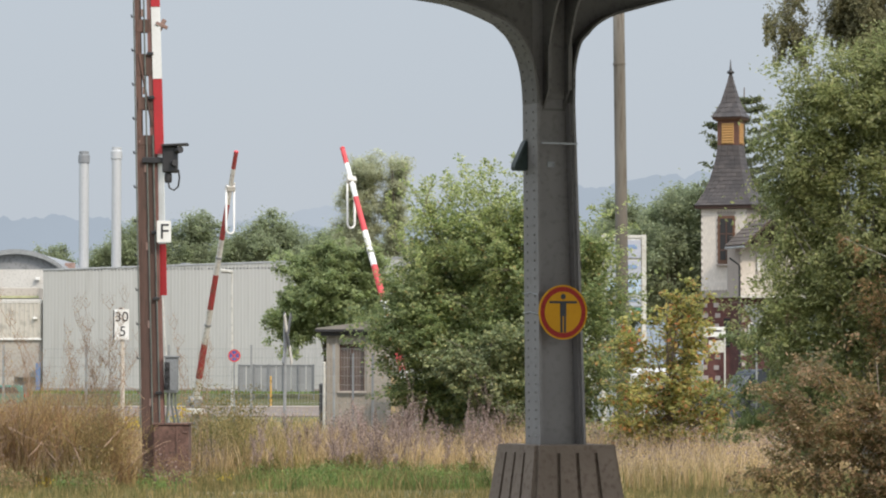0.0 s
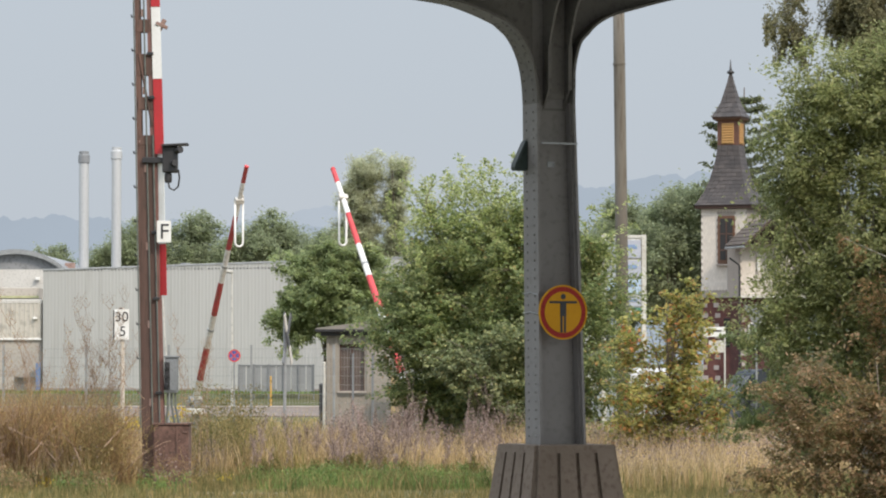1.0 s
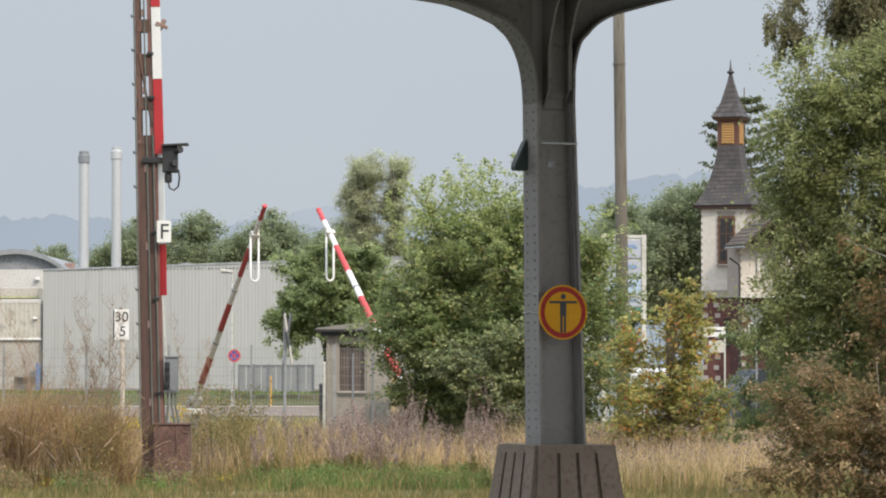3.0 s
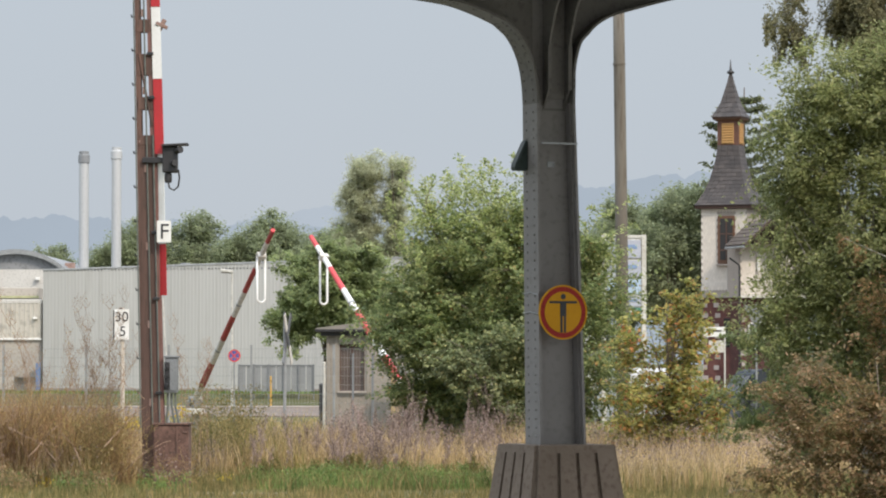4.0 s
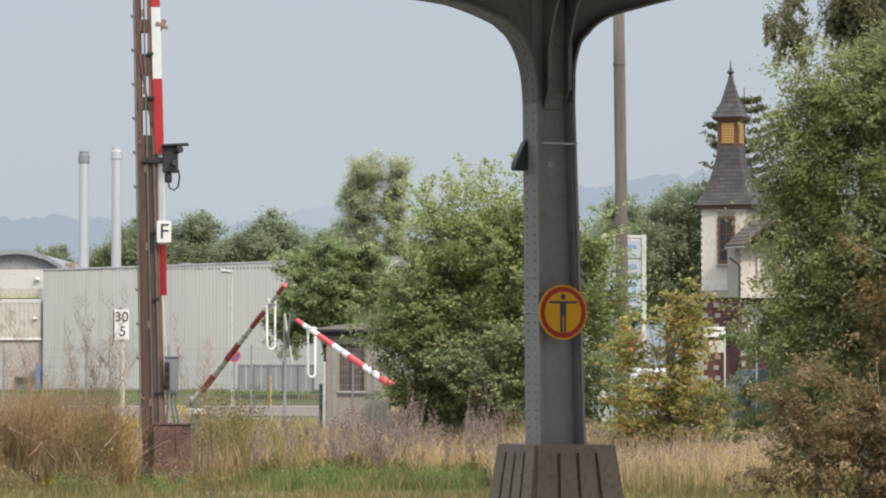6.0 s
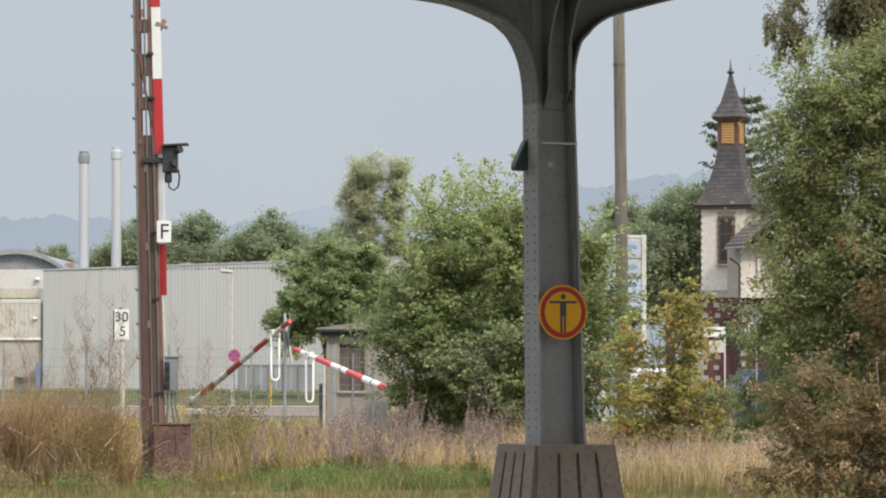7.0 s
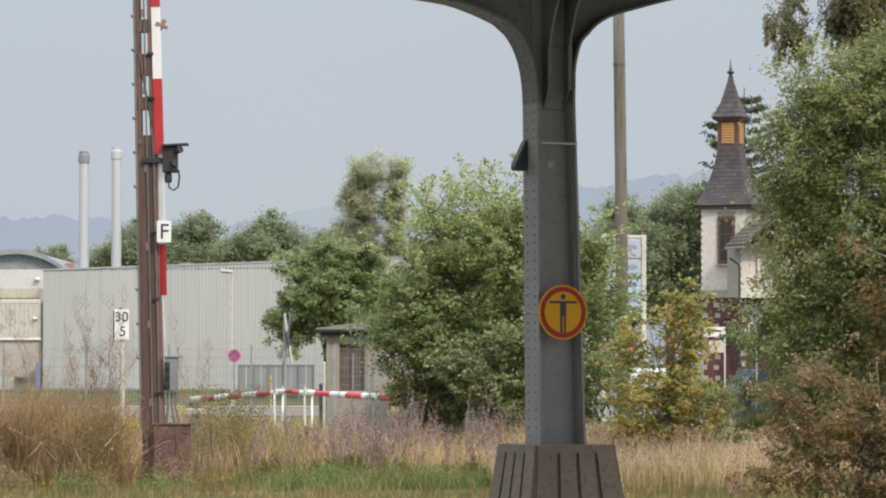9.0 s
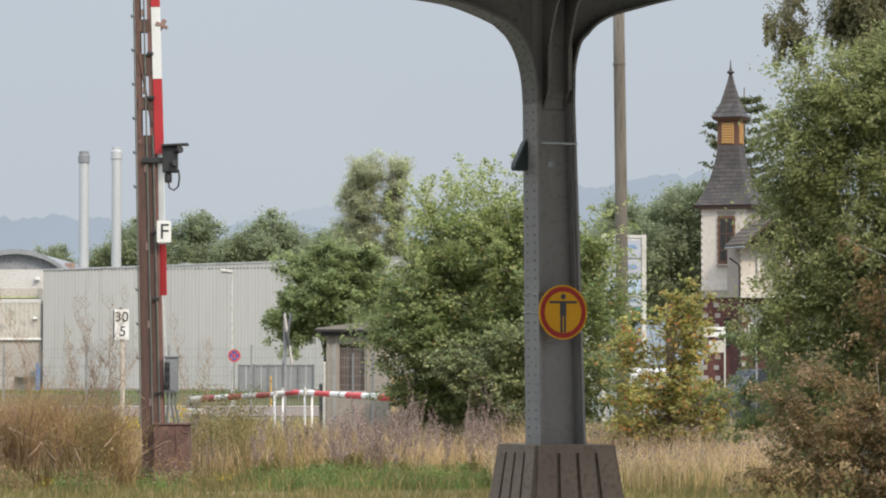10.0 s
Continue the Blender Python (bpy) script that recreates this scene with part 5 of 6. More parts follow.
def house():
    """Wing built on to the tower: jettied upper storey in white shingles over brick, with a small gabled porch roof."""
    t = thing("house", 16.75, 186.6, 0, "white-shingled house wing over brick with a small brown gable", "house", rz=21)
    d = 1.6
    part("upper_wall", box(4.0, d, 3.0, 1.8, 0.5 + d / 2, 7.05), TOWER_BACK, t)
    lw = part("lower_wall", box(3.7, d - 0.2, 5.55, 1.85, 0.7 + d / 2, 2.775), BRICK, t, "dark red brick lower wall")
    part("jetty_beam", box(4.1, 0.2, 0.14, 1.8, 0.5, 5.58, 0.02), WHITE_OLD, t)
    part("main_roof", box(4.2, d + 0.6, 0.16, 2.0, 0.5 + d / 2, 8.75, rx=10), TILE_BROWN, t, "brown tiled shallow roof")
    gb = part("porch_gable", prism([(0.0, 8.45), (1.7, 8.45), (0.85, 9.35)], -0.5, -0.38), EAVES, t, "dark timbered gable")
    rf = part("porch_roof", prism([(-0.78, 8.36), (-0.68, 8.26), (0.85, 9.62), (2.38, 8.26), (2.48, 8.36), (0.85, 9.8)], -1.2, 1.2), TILE_BROWN, t, "brown tiled gable roof")
    for r in range(6):
        for s in (-1, 1):
            part("tile_course", box(0.3, 2.45, 0.05, 0.85 + s * (1.5 - r * 0.24), 0.0, 8.5 + r * 0.213, ry=s * 38), TILE_BROWN, rf)
    for s in (-1, 1):
        part("barge_board", box(2.1, 0.06, 0.14, 0.85 + s * 0.8, -1.22, 9.0, ry=s * 41.6), EAVES, gb)
    first = None
    for r in range(15):
        for c in range(17):
            m = pose(-0.1 + c * 0.182 + (0.091 if r % 2 else 0), 0.5, 5.66 + r * 0.19, -4)
            if first is None:
                sh = prism([(-0.088, 0.07), (-0.03, 0.0), (0.03, 0.0), (0.088, 0.07), (0.088, 0.25), (-0.088, 0.25)], -0.02, -0.002)
                first = part("shingle", sh, TOWER_WHITE, t, m=m)
            else:
                again(first, m)
    part("downpipe", rod((0.86, 0.36, 7.0), (0.86, 0.36, 9.1), 0.09, 0.09, 10), WHITE, t, "white downpipe")
    part("downpipe", tube([(-0.28, 0.4, 0), (-0.28, 0.4, 7.3), (-0.8, 0.6, 7.7)], 0.06, 8), BLACK, t, "dark downpipe")
    part("gutter", rod((-0.75, -1.2, 8.26), (-0.75, 1.2, 8.26), 0.07, 0.07, 10), GALV, rf)
    for x in (0.9, 2.6):
        w = part("window", box(1.0, 0.12, 1.5, x, 0.72, 3.4, 0.02), WHITE, t)
        part("pane", box(0.84, 0.03, 1.34, x, 0.65, 3.4), PANE, w)
    for k in range(7):
        part("quoin", box(0.36 if k % 2 else 0.24, 0.08, 0.27, 0.15, 0.8, 0.6 + k * 0.62, 0.02), STONE, lw)


house()

# ---- vehicles ----
MOVING = {}


def vehicle(name, label, x, y, z, rz, length, height, width, paint, van):
    """Body lofted from a side outline, with wheels, glazing and lamps."""
    t = thing(name, x, y, z, label, "van" if van else "car", rz=rz)
    L, H = length / 2, height
    if van:
        low = [(-L, 0.35), (L, 0.35), (L, 0.9), (L - 0.15, 1.08), (L - 0.95, 1.2), (L - 1.55, H - 0.1), (L - 1.8, H), (-L + 0.15, H), (-L, H - 0.15)]
        glass = [(L - 1.12, 1.25), (L - 1.6, H - 0.16), (L - 2.5, H - 0.16), (L - 2.5, 1.25)]
    else:
        low = [(-L, 0.3), (L, 0.3), (L, 0.62), (L - 0.25, 0.82), (L - 1.2, 0.92), (L - 1.95, H - 0.05), (L - 2.2, H), (-L + 0.42, H), (-L + 0.22, H - 0.08), (-L + 0.03, 0.95), (-L, 0.7)]
        glass = [(L - 1.35, 0.97), (L - 2.02, H - 0.1), (-L + 0.5, H - 0.1), (-L + 0.3, 0.97)]
    bm = prism(low, -width / 2, width / 2)
    for v in bm.verts:
        if v.co.z > 1.0:
            v.co.y *= 0.88
    bmesh.ops.bevel(bm, geom=list(bm.edges), offset=0.06, segments=2, affect="EDGES")
    body = part("body", bm, paint, t, smooth=False)
    for s in (-1, 1):
        g = prism(glass, -0.006, 0.006)
        part("side_window", g, PANE, body, m=pose(0, s * (width / 2 * 0.93 + 0.012), 0, 4.5 * s) if van else pose(0, s * (width / 2 + 0.215), 0.02, 12 * s))
    part("windscreen", box(0.02, width * 0.78, 0.78 if van else 0.62, (L - 1.22) if van else (L - 1.55), 0, H - 0.55 if van else 1.17, 0.004, ry=-33 if van else -52), PANE, body)
    part("rear_window", box(0.02, width * 0.72, 0.45, -L + 0.02 if van else -L + 0.1, 0, H - 0.45 if van else 1.15, 0.004, ry=4 if van else 17), PANE, body)
    part("bumper", box(0.14, width * 0.96, 0.2, L - 0.02, 0, 0.45, 0.04), BLACK, body)
    part("bumper", box(0.14, width * 0.96, 0.2, -L + 0.02, 0, 0.45, 0.04), BLACK, body)
    for s in (-1, 1):
        part("headlight", box(0.1, 0.3, 0.16, L - 0.08, s * width * 0.36, 0.72, 0.03), WHITE, body)
        part("tail_light", box(0.06, 0.16, 0.28, -L + 0.01, s * width * 0.42, 0.85, 0.02), RED, body)
        part("mirror", box(0.12, 0.16, 0.14, L - (1.3 if van else 1.6), s * (width / 2 + 0.08), 1.15 if van else 1.0, 0.03), BLACK, body)
        for x in (-L + 0.8, L - 0.85):
            r = 0.31
            wh = part("wheel", rod((0, -0.1, 0), (0, 0.1, 0), r, r, 22), TYRE, t, m=pose(x, s * (width / 2 - 0.08), r))
            part("rim", rod((0, -0.11, 0), (0, 0.11, 0), r * 0.62, r * 0.62, 18), GALV, wh)
    return t


MOVING["car"] = vehicle("hatchback_car", "teal green hatchback driving along the street", -26.92, 196.0, -0.79, 180, 3.9, 1.42, 1.65, CAR_GREEN, False)
vehicle("parked_van", "dark blue parked van seen through the leaves", 11.1, 118.0, float(lie(118)), 200, 4.4, 2.25, 1.8, CAR_BLUE, True)
vehicle("parked_van", "white parked van half hidden by the young maple", 5.9, 106.0, float(lie(106)), 100, 4.4, 1.95, 1.7, CAR_WHITE, True)

# ---- trees and shrubs ----


def trees():
    # dense bush beside the near barrier
    tree("broadleaf_bush", "large leafy dark green bush, ragged outline, a few orange leaves", 1.05, 62.5, 0,
         [(0.0, 0.2, 2.2, 1.6, 1.5, 1.5, 380), (0.3, 0.1, 3.3, 1.5, 1.3, 1.2, 300), (-1.1, -0.2, 2.4, 0.72, 0.9, 0.6, 170), (-1.9, -0.1, 2.5, 0.5, 0.5, 0.3, 60), (-1.1, 0.3, 1.4, 0.6, 0.6, 0.6, 110), (-1.65, -0.1, 1.35, 0.28, 0.3, 0.35, 40),
          (-1.3, 0, 3.3, 0.6, 0.6, 0.7, 100), (-1.65, -0.1, 3.0, 0.35, 0.4, 0.45, 70), (1.4, 0, 2.1, 1.2, 1.2, 1.5, 200), (-0.7, 0, 3.9, 0.8, 0.7, 0.75, 110), (0.7, 0, 3.9, 0.9, 0.8, 0.8, 100), (1.9, 0.2, 3.5, 0.5, 0.5, 1.1, 50), (-0.2, 0, 0.95, 1.4, 1.2, 0.5, 130)],
         LEAF_BUSH, 0.068, 0.125, 84, 11, trunk_r=0.09, limbs=90, category="bush", slim=0.7, reach=0.75, lift=0.3, shoots=300, bough=5, flat=0.7)
    tree("hazel_bush", "pale grey-green hazel in front of the darker bush", 0.75, 60.6, 0,
         [(0.0, 0, 1.75, 0.75, 0.5, 0.6, 95), (0.55, 0.1, 2.3, 0.6, 0.5, 0.45, 60), (-0.45, 0, 2.0, 0.35, 0.3, 0.35, 30), (0.4, 0, 1.25, 0.7, 0.5, 0.4, 50)],
         LEAF_HAZEL, 0.066, 0.08, 62, 71, trunk_r=0.04, limbs=40, category="bush", slim=0.72, reach=0.6, lift=0.35, shoots=90, bough=6, flat=0.35)
    tree("willow_bush", "pale yellow-green willow growing out of the bush", 0.75, 63.0, 0,
         [(-0.1, -0.3, 4.55, 0.95, 0.6, 0.85, 150), (-0.95, -0.5, 4.3, 0.55, 0.5, 0.85, 76), (0.75, -0.4, 4.6, 0.7, 0.6, 0.95, 110), (1.5, -0.3, 4.0, 0.65, 0.5, 0.9, 60), (2.05, -0.2, 4.1, 0.22, 0.3, 0.7, 36), (0.2, -0.9, 3.7, 1.1, 0.5, 0.7, 70), (2.1, 0, 2.8, 0.5, 0.5, 1.0, 60), (-1.1, -0.6, 3.3, 0.4, 0.4, 0.7, 40)],
         LEAF_WILLOW, 0.075, 0.09, 52, 19, trunk_r=0.06, limbs=60, category="bush", slim=0.5, reach=0.85, lift=0.85, shoots=180, bough=4, flat=0.9)
    # young maple, turning yellow
    tree("young_maple", "young maple with yellow-green and orange autumn leaves", 3.85, 58.0, 0,
         [(0, 0, 1.7, 0.85, 0.7, 0.9, 110), (0.25, 0, 2.45, 0.35, 0.35, 0.7, 50), (0.3, 0, 3.0, 0.2, 0.2, 0.35, 22), (-0.6, 0, 1.2, 0.65, 0.6, 0.7, 56), (0.7, 0, 1.1, 0.5, 0.5, 0.6, 46), (-0.5, 0.2, 2.1, 0.5, 0.4, 0.6, 30), (0.1, 0, 0.9, 0.9, 0.5, 0.5, 50)],
         LEAF_MAPLE, 0.07, 0.1, 36, 12, trunk_r=0.035, limbs=60, slim=0.8, reach=0.45, lift=0.35, shoots=120, bough=3, flat=1.0)
    # birch beside the platform, and a taller weeping birch behind it
    tree("birch_tree", "young birch with fine grey-green leaves", 4.75, 38.0, 0,
         [(0.1, 0, 3.6, 0.95, 0.9, 1.3, 330), (0.3, 0, 5.0, 0.7, 0.7, 0.65, 200), (-1.05, 0, 2.5, 0.3, 0.3, 0.4, 34), (-0.8, 0, 3.3, 0.35, 0.4, 0.6, 50), (-0.25, 0, 2.5, 0.8, 0.8, 1.0, 210), (0.75, 0, 2.5, 1.0, 0.9, 1.5, 150), (0.9, 0.1, 4.6, 0.9, 0.8, 1.0, 220), (-0.65, 0, 4.3, 0.45, 0.5, 0.65, 110), (-0.4, 0, 5.0, 0.4, 0.5, 0.45, 80), (-0.8, 0, 4.6, 0.15, 0.3, 0.35, 24), (-0.85, 0, 3.8, 0.18, 0.3, 0.4, 26)],
         LEAF_BIRCH, 0.048, 0.105, 90, 13, BIRCH_BARK, 0.07, 0.9, 60, reach=0.42, lift=-0.2, shoots=300, bough=2, flat=1.3)
    tree("weeping_birch", "tall dark weeping birch with hanging twigs", 6.35, 46.0, 0,
         [(0.2, 0, 7.1, 0.85, 0.9, 0.7, 260), (-0.7, 0, 6.75, 0.45, 0.6, 0.35, 280), (-0.35, 0, 6.2, 0.35, 0.5, 0.5, 150), (0.9, 0, 5.2, 1.2, 1.1, 2.0, 200), (-1.78, 0, 6.8, 0.02, 0.15, 0.22, 16), (-1.7, 0, 6.45, 0.02, 0.15, 0.25, 18), (-1.55, 0, 6.3, 0.04, 0.2, 0.25, 14), (-1.35, 0, 6.6, 0.05, 0.2, 0.2, 10), (-1.05, 0, 7.3, 0.35, 0.5, 0.2, 40)],
         LEAF_DUSK, 0.038, 0.04, 120, 14, BARK, 0.1, 1.3, 0, reach=0.42, lift=-2.6, shoots=240, bough=2, flat=0.5)
    # a second, browning birch beside it
    tree("birch_tree", "slender birch with browning russet leaves", 5.65, 36.6, 0,
         [(0, 0, 2.6, 0.65, 0.6, 1.3, 190), (-0.35, 0, 2.0, 0.5, 0.5, 0.8, 110), (0.1, 0, 4.0, 0.55, 0.5, 0.9, 60), (-1.2, 0, 2.5, 0.45, 0.4, 0.55, 14), (-1.5, -0.1, 1.95, 0.4, 0.4, 0.35, 8), (-1.1, 0, 3.2, 0.4, 0.4, 0.6, 8)],
         LEAF_RUSSET, 0.047, 0.07, 76, 18, BIRCH_BARK, 0.04, 0.7, 30, reach=0.45, lift=-0.1, shoots=120, bough=3, flat=0.8)
    # browning shrubs below the birch
    tree("hazel_shrub", "low shrub with dull green and browning leaves", 4.55, 35.0, 0,
         [(0.1, 0, 1.2, 0.75, 0.7, 0.65, 80), (0.8, 0, 1.8, 0.7, 0.7, 0.8, 60), (-0.7, 0, 0.95, 0.35, 0.4, 0.15, 18), (0.35, -0.3, 0.7, 0.8, 0.6, 0.45, 130), (0.95, -0.2, 1.1, 0.5, 0.5, 0.8, 110), (0.45, -0.4, 0.45, 0.75, 0.4, 0.3, 60), (-0.25, -0.2, 1.15, 0.5, 0.5, 0.4, 40), (-0.6, 0, 1.2, 0.45, 0.4, 0.35, 40), (-0.75, 0, 0.8, 0.5, 0.3, 0.16, 20), (-0.2, 0, 1.5, 0.5, 0.4, 0.35, 30), (-0.05, -0.2, 0.55, 0.55, 0.4, 0.35, 30), (-0.95, 0, 1.3, 0.35, 0.3, 0.45, 26), (-1.1, 0, 0.8, 0.35, 0.3, 0.2, 14), (-0.55, 0.2, 1.85, 0.4, 0.4, 0.3, 16)],
         LEAF_BROWN, 0.047, 0.06, 60, 15, trunk_r=0.02, limbs=14, category="shrub", reach=0.45, lift=0.1, shoots=120, bough=4, flat=0.35)
    tree("hazel_shrub", "dark green shrub with a few brown leaves", 4.45, 40.5, 0,
         [(-0.05, 0, 1.85, 0.7, 0.7, 0.65, 170), (0.6, -0.3, 2.0, 0.8, 0.6, 0.7, 190), (-0.4, 0, 1.45, 0.4, 0.5, 0.35, 40), (-0.85, 0, 1.6, 0.35, 0.3, 0.4, 30), (0.1, -0.2, 1.2, 0.5, 0.5, 0.45, 36), (-0.6, 0.1, 2.15, 0.4, 0.4, 0.35, 30), (0.9, 0, 1.5, 0.9, 0.8, 1.2, 180)],
         LEAF_MID, 0.047, 0.07, 70, 16, trunk_r=0.03, limbs=40, category="shrub", reach=0.42, lift=0.1, shoots=120, bough=4, flat=0.6)
    # street tree before the warehouse
    tree("street_tree", "round-crowned green street tree", -4.15, 121.0, float(lie(121)),
         [(0, 0, 4.8, 1.5, 1.5, 1.4, 230), (-1.3, 0, 4.0, 0.9, 1.0, 0.9, 110), (-0.7, -0.5, 4.9, 0.8, 0.8, 0.8, 80), (1.1, 0, 4.9, 1.1, 1.2, 1.4, 170), (0.3, 0, 6.3, 0.9, 0.9, 0.7, 80), (-0.9, 0, 5.8, 0.6, 0.7, 0.6, 46), (1.3, 0, 6.2, 0.7, 0.7, 0.6, 50), (1.9, 0, 4.4, 0.9, 0.9, 1.2, 110), (0.5, -0.6, 3.9, 1.0, 0.8, 0.8, 90)],
         LEAF_STREET, 0.11, 0.17, 90, 17, trunk_r=0.14, limbs=8, slim=0.7, reach=0.75, lift=0.1, bough=5, flat=0.6)
    # poplars beyond the warehouse
    for x, h, w, s in ((-6.05, 18.8, 1.8, 21), (-3.5, 18.4, 1.05, 22)):
        tree("poplar_tree", "tall poplar with an open crown, its green greyed by haze", x, 262.0, 0,
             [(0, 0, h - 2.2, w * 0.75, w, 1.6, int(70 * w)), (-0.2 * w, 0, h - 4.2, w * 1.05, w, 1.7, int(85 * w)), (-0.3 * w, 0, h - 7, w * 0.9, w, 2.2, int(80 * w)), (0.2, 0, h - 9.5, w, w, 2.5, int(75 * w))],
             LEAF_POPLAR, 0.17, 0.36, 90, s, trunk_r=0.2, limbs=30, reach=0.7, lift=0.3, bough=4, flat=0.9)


trees()


def far_wood():
    """Row of rounded trees behind the factory and the tower."""
    rng = np.random.default_rng(7)
    kinds = []
    for s in range(4):
        h = 11.0
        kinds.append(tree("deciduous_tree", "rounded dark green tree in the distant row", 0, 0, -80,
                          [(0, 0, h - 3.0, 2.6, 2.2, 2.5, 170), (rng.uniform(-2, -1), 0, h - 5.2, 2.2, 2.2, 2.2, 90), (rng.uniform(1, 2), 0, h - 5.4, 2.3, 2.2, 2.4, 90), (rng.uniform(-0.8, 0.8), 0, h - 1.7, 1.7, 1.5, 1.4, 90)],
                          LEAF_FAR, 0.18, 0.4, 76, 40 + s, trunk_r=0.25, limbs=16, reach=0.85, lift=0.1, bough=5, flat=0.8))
    spots = [(-33.5, 285, 11.8), (-30.2, 290, 10.9), (-27.6, 283, 12.8), (-25.2, 286, 13.6), (-21.4, 284, 14.6), (-18.6, 288, 12.6), (-16.4, 280, 13.6), (-13.8, 286, 14.3),
             (-10.9, 284, 12.8), (-9.6, 280, 13.4), (-7.0, 284, 12.4), (-4.2, 286, 12.2), (-1.6, 282, 12.0), (1.6, 286, 11.6),
             (9.6, 205, 10.6), (11.6, 210, 12.1), (13.6, 202, 12.4), (15.2, 212, 13.6), (17.5, 215, 12.4), (20.0, 208, 12.8), (22.5, 212, 13.0), (6.5, 210, 9.4)]
    for i, (x, y, h) in enumerate(spots):
        m = pose(x, y, 0.0, 0, 0, rng.uniform(-40, 40))
        k = kinds[i % 4]
        if i < 4:
            k.matrix_basis = m
            k.scale = (h / 10.9,) * 3
        else:
            c = copy_thing(k, m)
            c.scale = (h / 10.9,) * 3
    # conifer behind the tower
    t = thing("conifer_tree", 17.8, 200.0, 0, "dark green conifer with level branches", "tree")
    rng = np.random.default_rng(31)
    part("trunk", rod((0, 0, 0), (0, 0, 18.2), 0.25, 0.03, 8), BARK, t)
    pts = []
    for z in np.arange(3, 18, 0.6):
        reach = min(0.3 + (18.3 - z) * 0.7, 2.5)
        for a in rng.uniform(0, 6.283, 7):
            u = np.linspace(0.1, 1, 26)
            p = np.stack([np.cos(a) * u * reach, np.sin(a) * u * reach, z + 0.25 * u * u * reach - 0.1 * u], 1)
            pts.append(np.repeat(p, 3, 0) + rng.normal(size=(78, 3)) * np.array([0.13, 0.13, 0.07]))
    v, f = leaves(np.concatenate(pts), 0.3, rng, 0.2, 0.4)
    mesh_np("crown", v, f, NEEDLE, t)


far_wood()

# ---- grass and weeds ----


def on_lane(xy):
    a = radians(24)
    d = (xy - np.array([-3.2, 73.6])) @ np.array([-math.sin(a), math.cos(a)])
    return np.abs(d) < 2.9


def meadow():
    rng = np.random.default_rng(9)

    def patch(name, label, material, n, y0, y1, height, width, keep=None, bend=0.4, half=0.15, seeds=0.0):
        y = rng.uniform(y0, y1, n)
        x = rng.uniform(-1, 1, n) * (y * half + 0.4)
        xy = np.stack([x, y], 1)
        dens = np.array([noise.noise((a * 0.55, b * 0.55, 1.7)) for a, b in xy]) * 0.5 + 0.5
        ok = (rng.uniform(0, 1, n) < dens * 1.5) & ~on_lane(xy)
        foot = (x > -4.85) & (x < -3.85) & (y > 51.3) & (y < 54.3)
        ok &= ~foot | (rng.random(n) < 0.2)
        if keep is not None:
            ok &= keep(x, y)
        xy = xy[ok]
        h = height * (0.7 + 0.6 * dens[ok])
        v, f = blades(xy, h, width, rng, bend)
        ob = mesh_np(name, v, f, material)
        tagged(ob, label, "grass", kind="stuff")
        if seeds:
            tip = v.reshape(-1, 5, 3)[rng.random(len(xy)) < seeds, 4]
            tip = np.repeat(tip, 4, 0) + rng.normal(size=(4 * len(tip), 3)) * np.array([0.012, 0.012, 0.045])
            sv, sf = leaves(tip, 0.036, rng, -1.2, 0.45)
            tagged(mesh_np(name + "_heads", sv, sf, WEED_GREY), "brownish seed heads on the meadow grass", "grass", kind="stuff")

    clearing = lambda x, y: (y > 56.4 + 0.6 * np.sin(x * 2.1)) | (x < -4.9 - 0.25 * np.sin(y)) & (y > 52) | (x > 0.75)
    patch("dry_grass", "tall dry straw-coloured meadow grass", DRY_GRASS, 110000, 50.5, 72, 0.66, 0.012, clearing, seeds=0.22)
    patch("straw_grass", "pale bent straw lying among the meadow grass", DRY_GRASS, 30000, 51, 72, 0.78, 0.009, clearing, 0.9)
    patch("mixed_grass", "half-green meadow grass", MIX_GRASS, 60000, 50, 78, 0.5, 0.015, clearing)
    patch("verge_grass", "rough grass on the bank beyond the crossing", MIX_GRASS, 16000, 84, 112, 0.25, 0.04)
    patch("bank_grass", "green grass on the bank below the warehouse", GREEN_GRASS, 16000, 209.5, 217, 0.2, 0.08)
    patch("short_grass", "low green grass along the path", GREEN_GRASS, 40000, 51.8, 56.2, 0.22, 0.014, lambda x, y: (x > -3.0 + 0.5 * np.sin(1.7 * y)) & (x < 1.35) & (y < 55.3 + 0.7 * np.sin(1.9 * x + 0.6)))
    patch("meadow_edge_grass", "uneven half-dry grass at the edge of the clearing", OLIVE_GRASS, 24000, 51.4, 62, 0.36, 0.012, lambda x, y: (x > -4.4) & (x < 1.6), 0.7)
    patch("low_grass", "short mixed grass at the meadow's edge", OLIVE_GRASS, 36000, 46, 56, 0.2, 0.014, lambda x, y: (y < 50.8) | (x < -3))
    patch("tall_meadow_grass", "tall dry grass before the bush and the young maple", DRY_GRASS, 26000, 56.5, 60.5, 1.0, 0.011, lambda x, y: (x > -0.7 + 0.3 * np.sin(3 * y)) & (x < 5.2) & (y > 58.6 - 0.55 * x), 0.5, seeds=0.35)
    patch("ripe_grass", "ripe yellow straw standing before the hut", DRY_GRASS, 40000, 56.0, 64, 0.9, 0.012, lambda x, y: (x > -3.3 + 0.3 * np.sin(2 * y)) & (x < 0.9) & (y > 56.6 + 0.6 * np.sin(2.3 * x)), 0.5)
    # seeding weeds: stalks with small leaves and heads

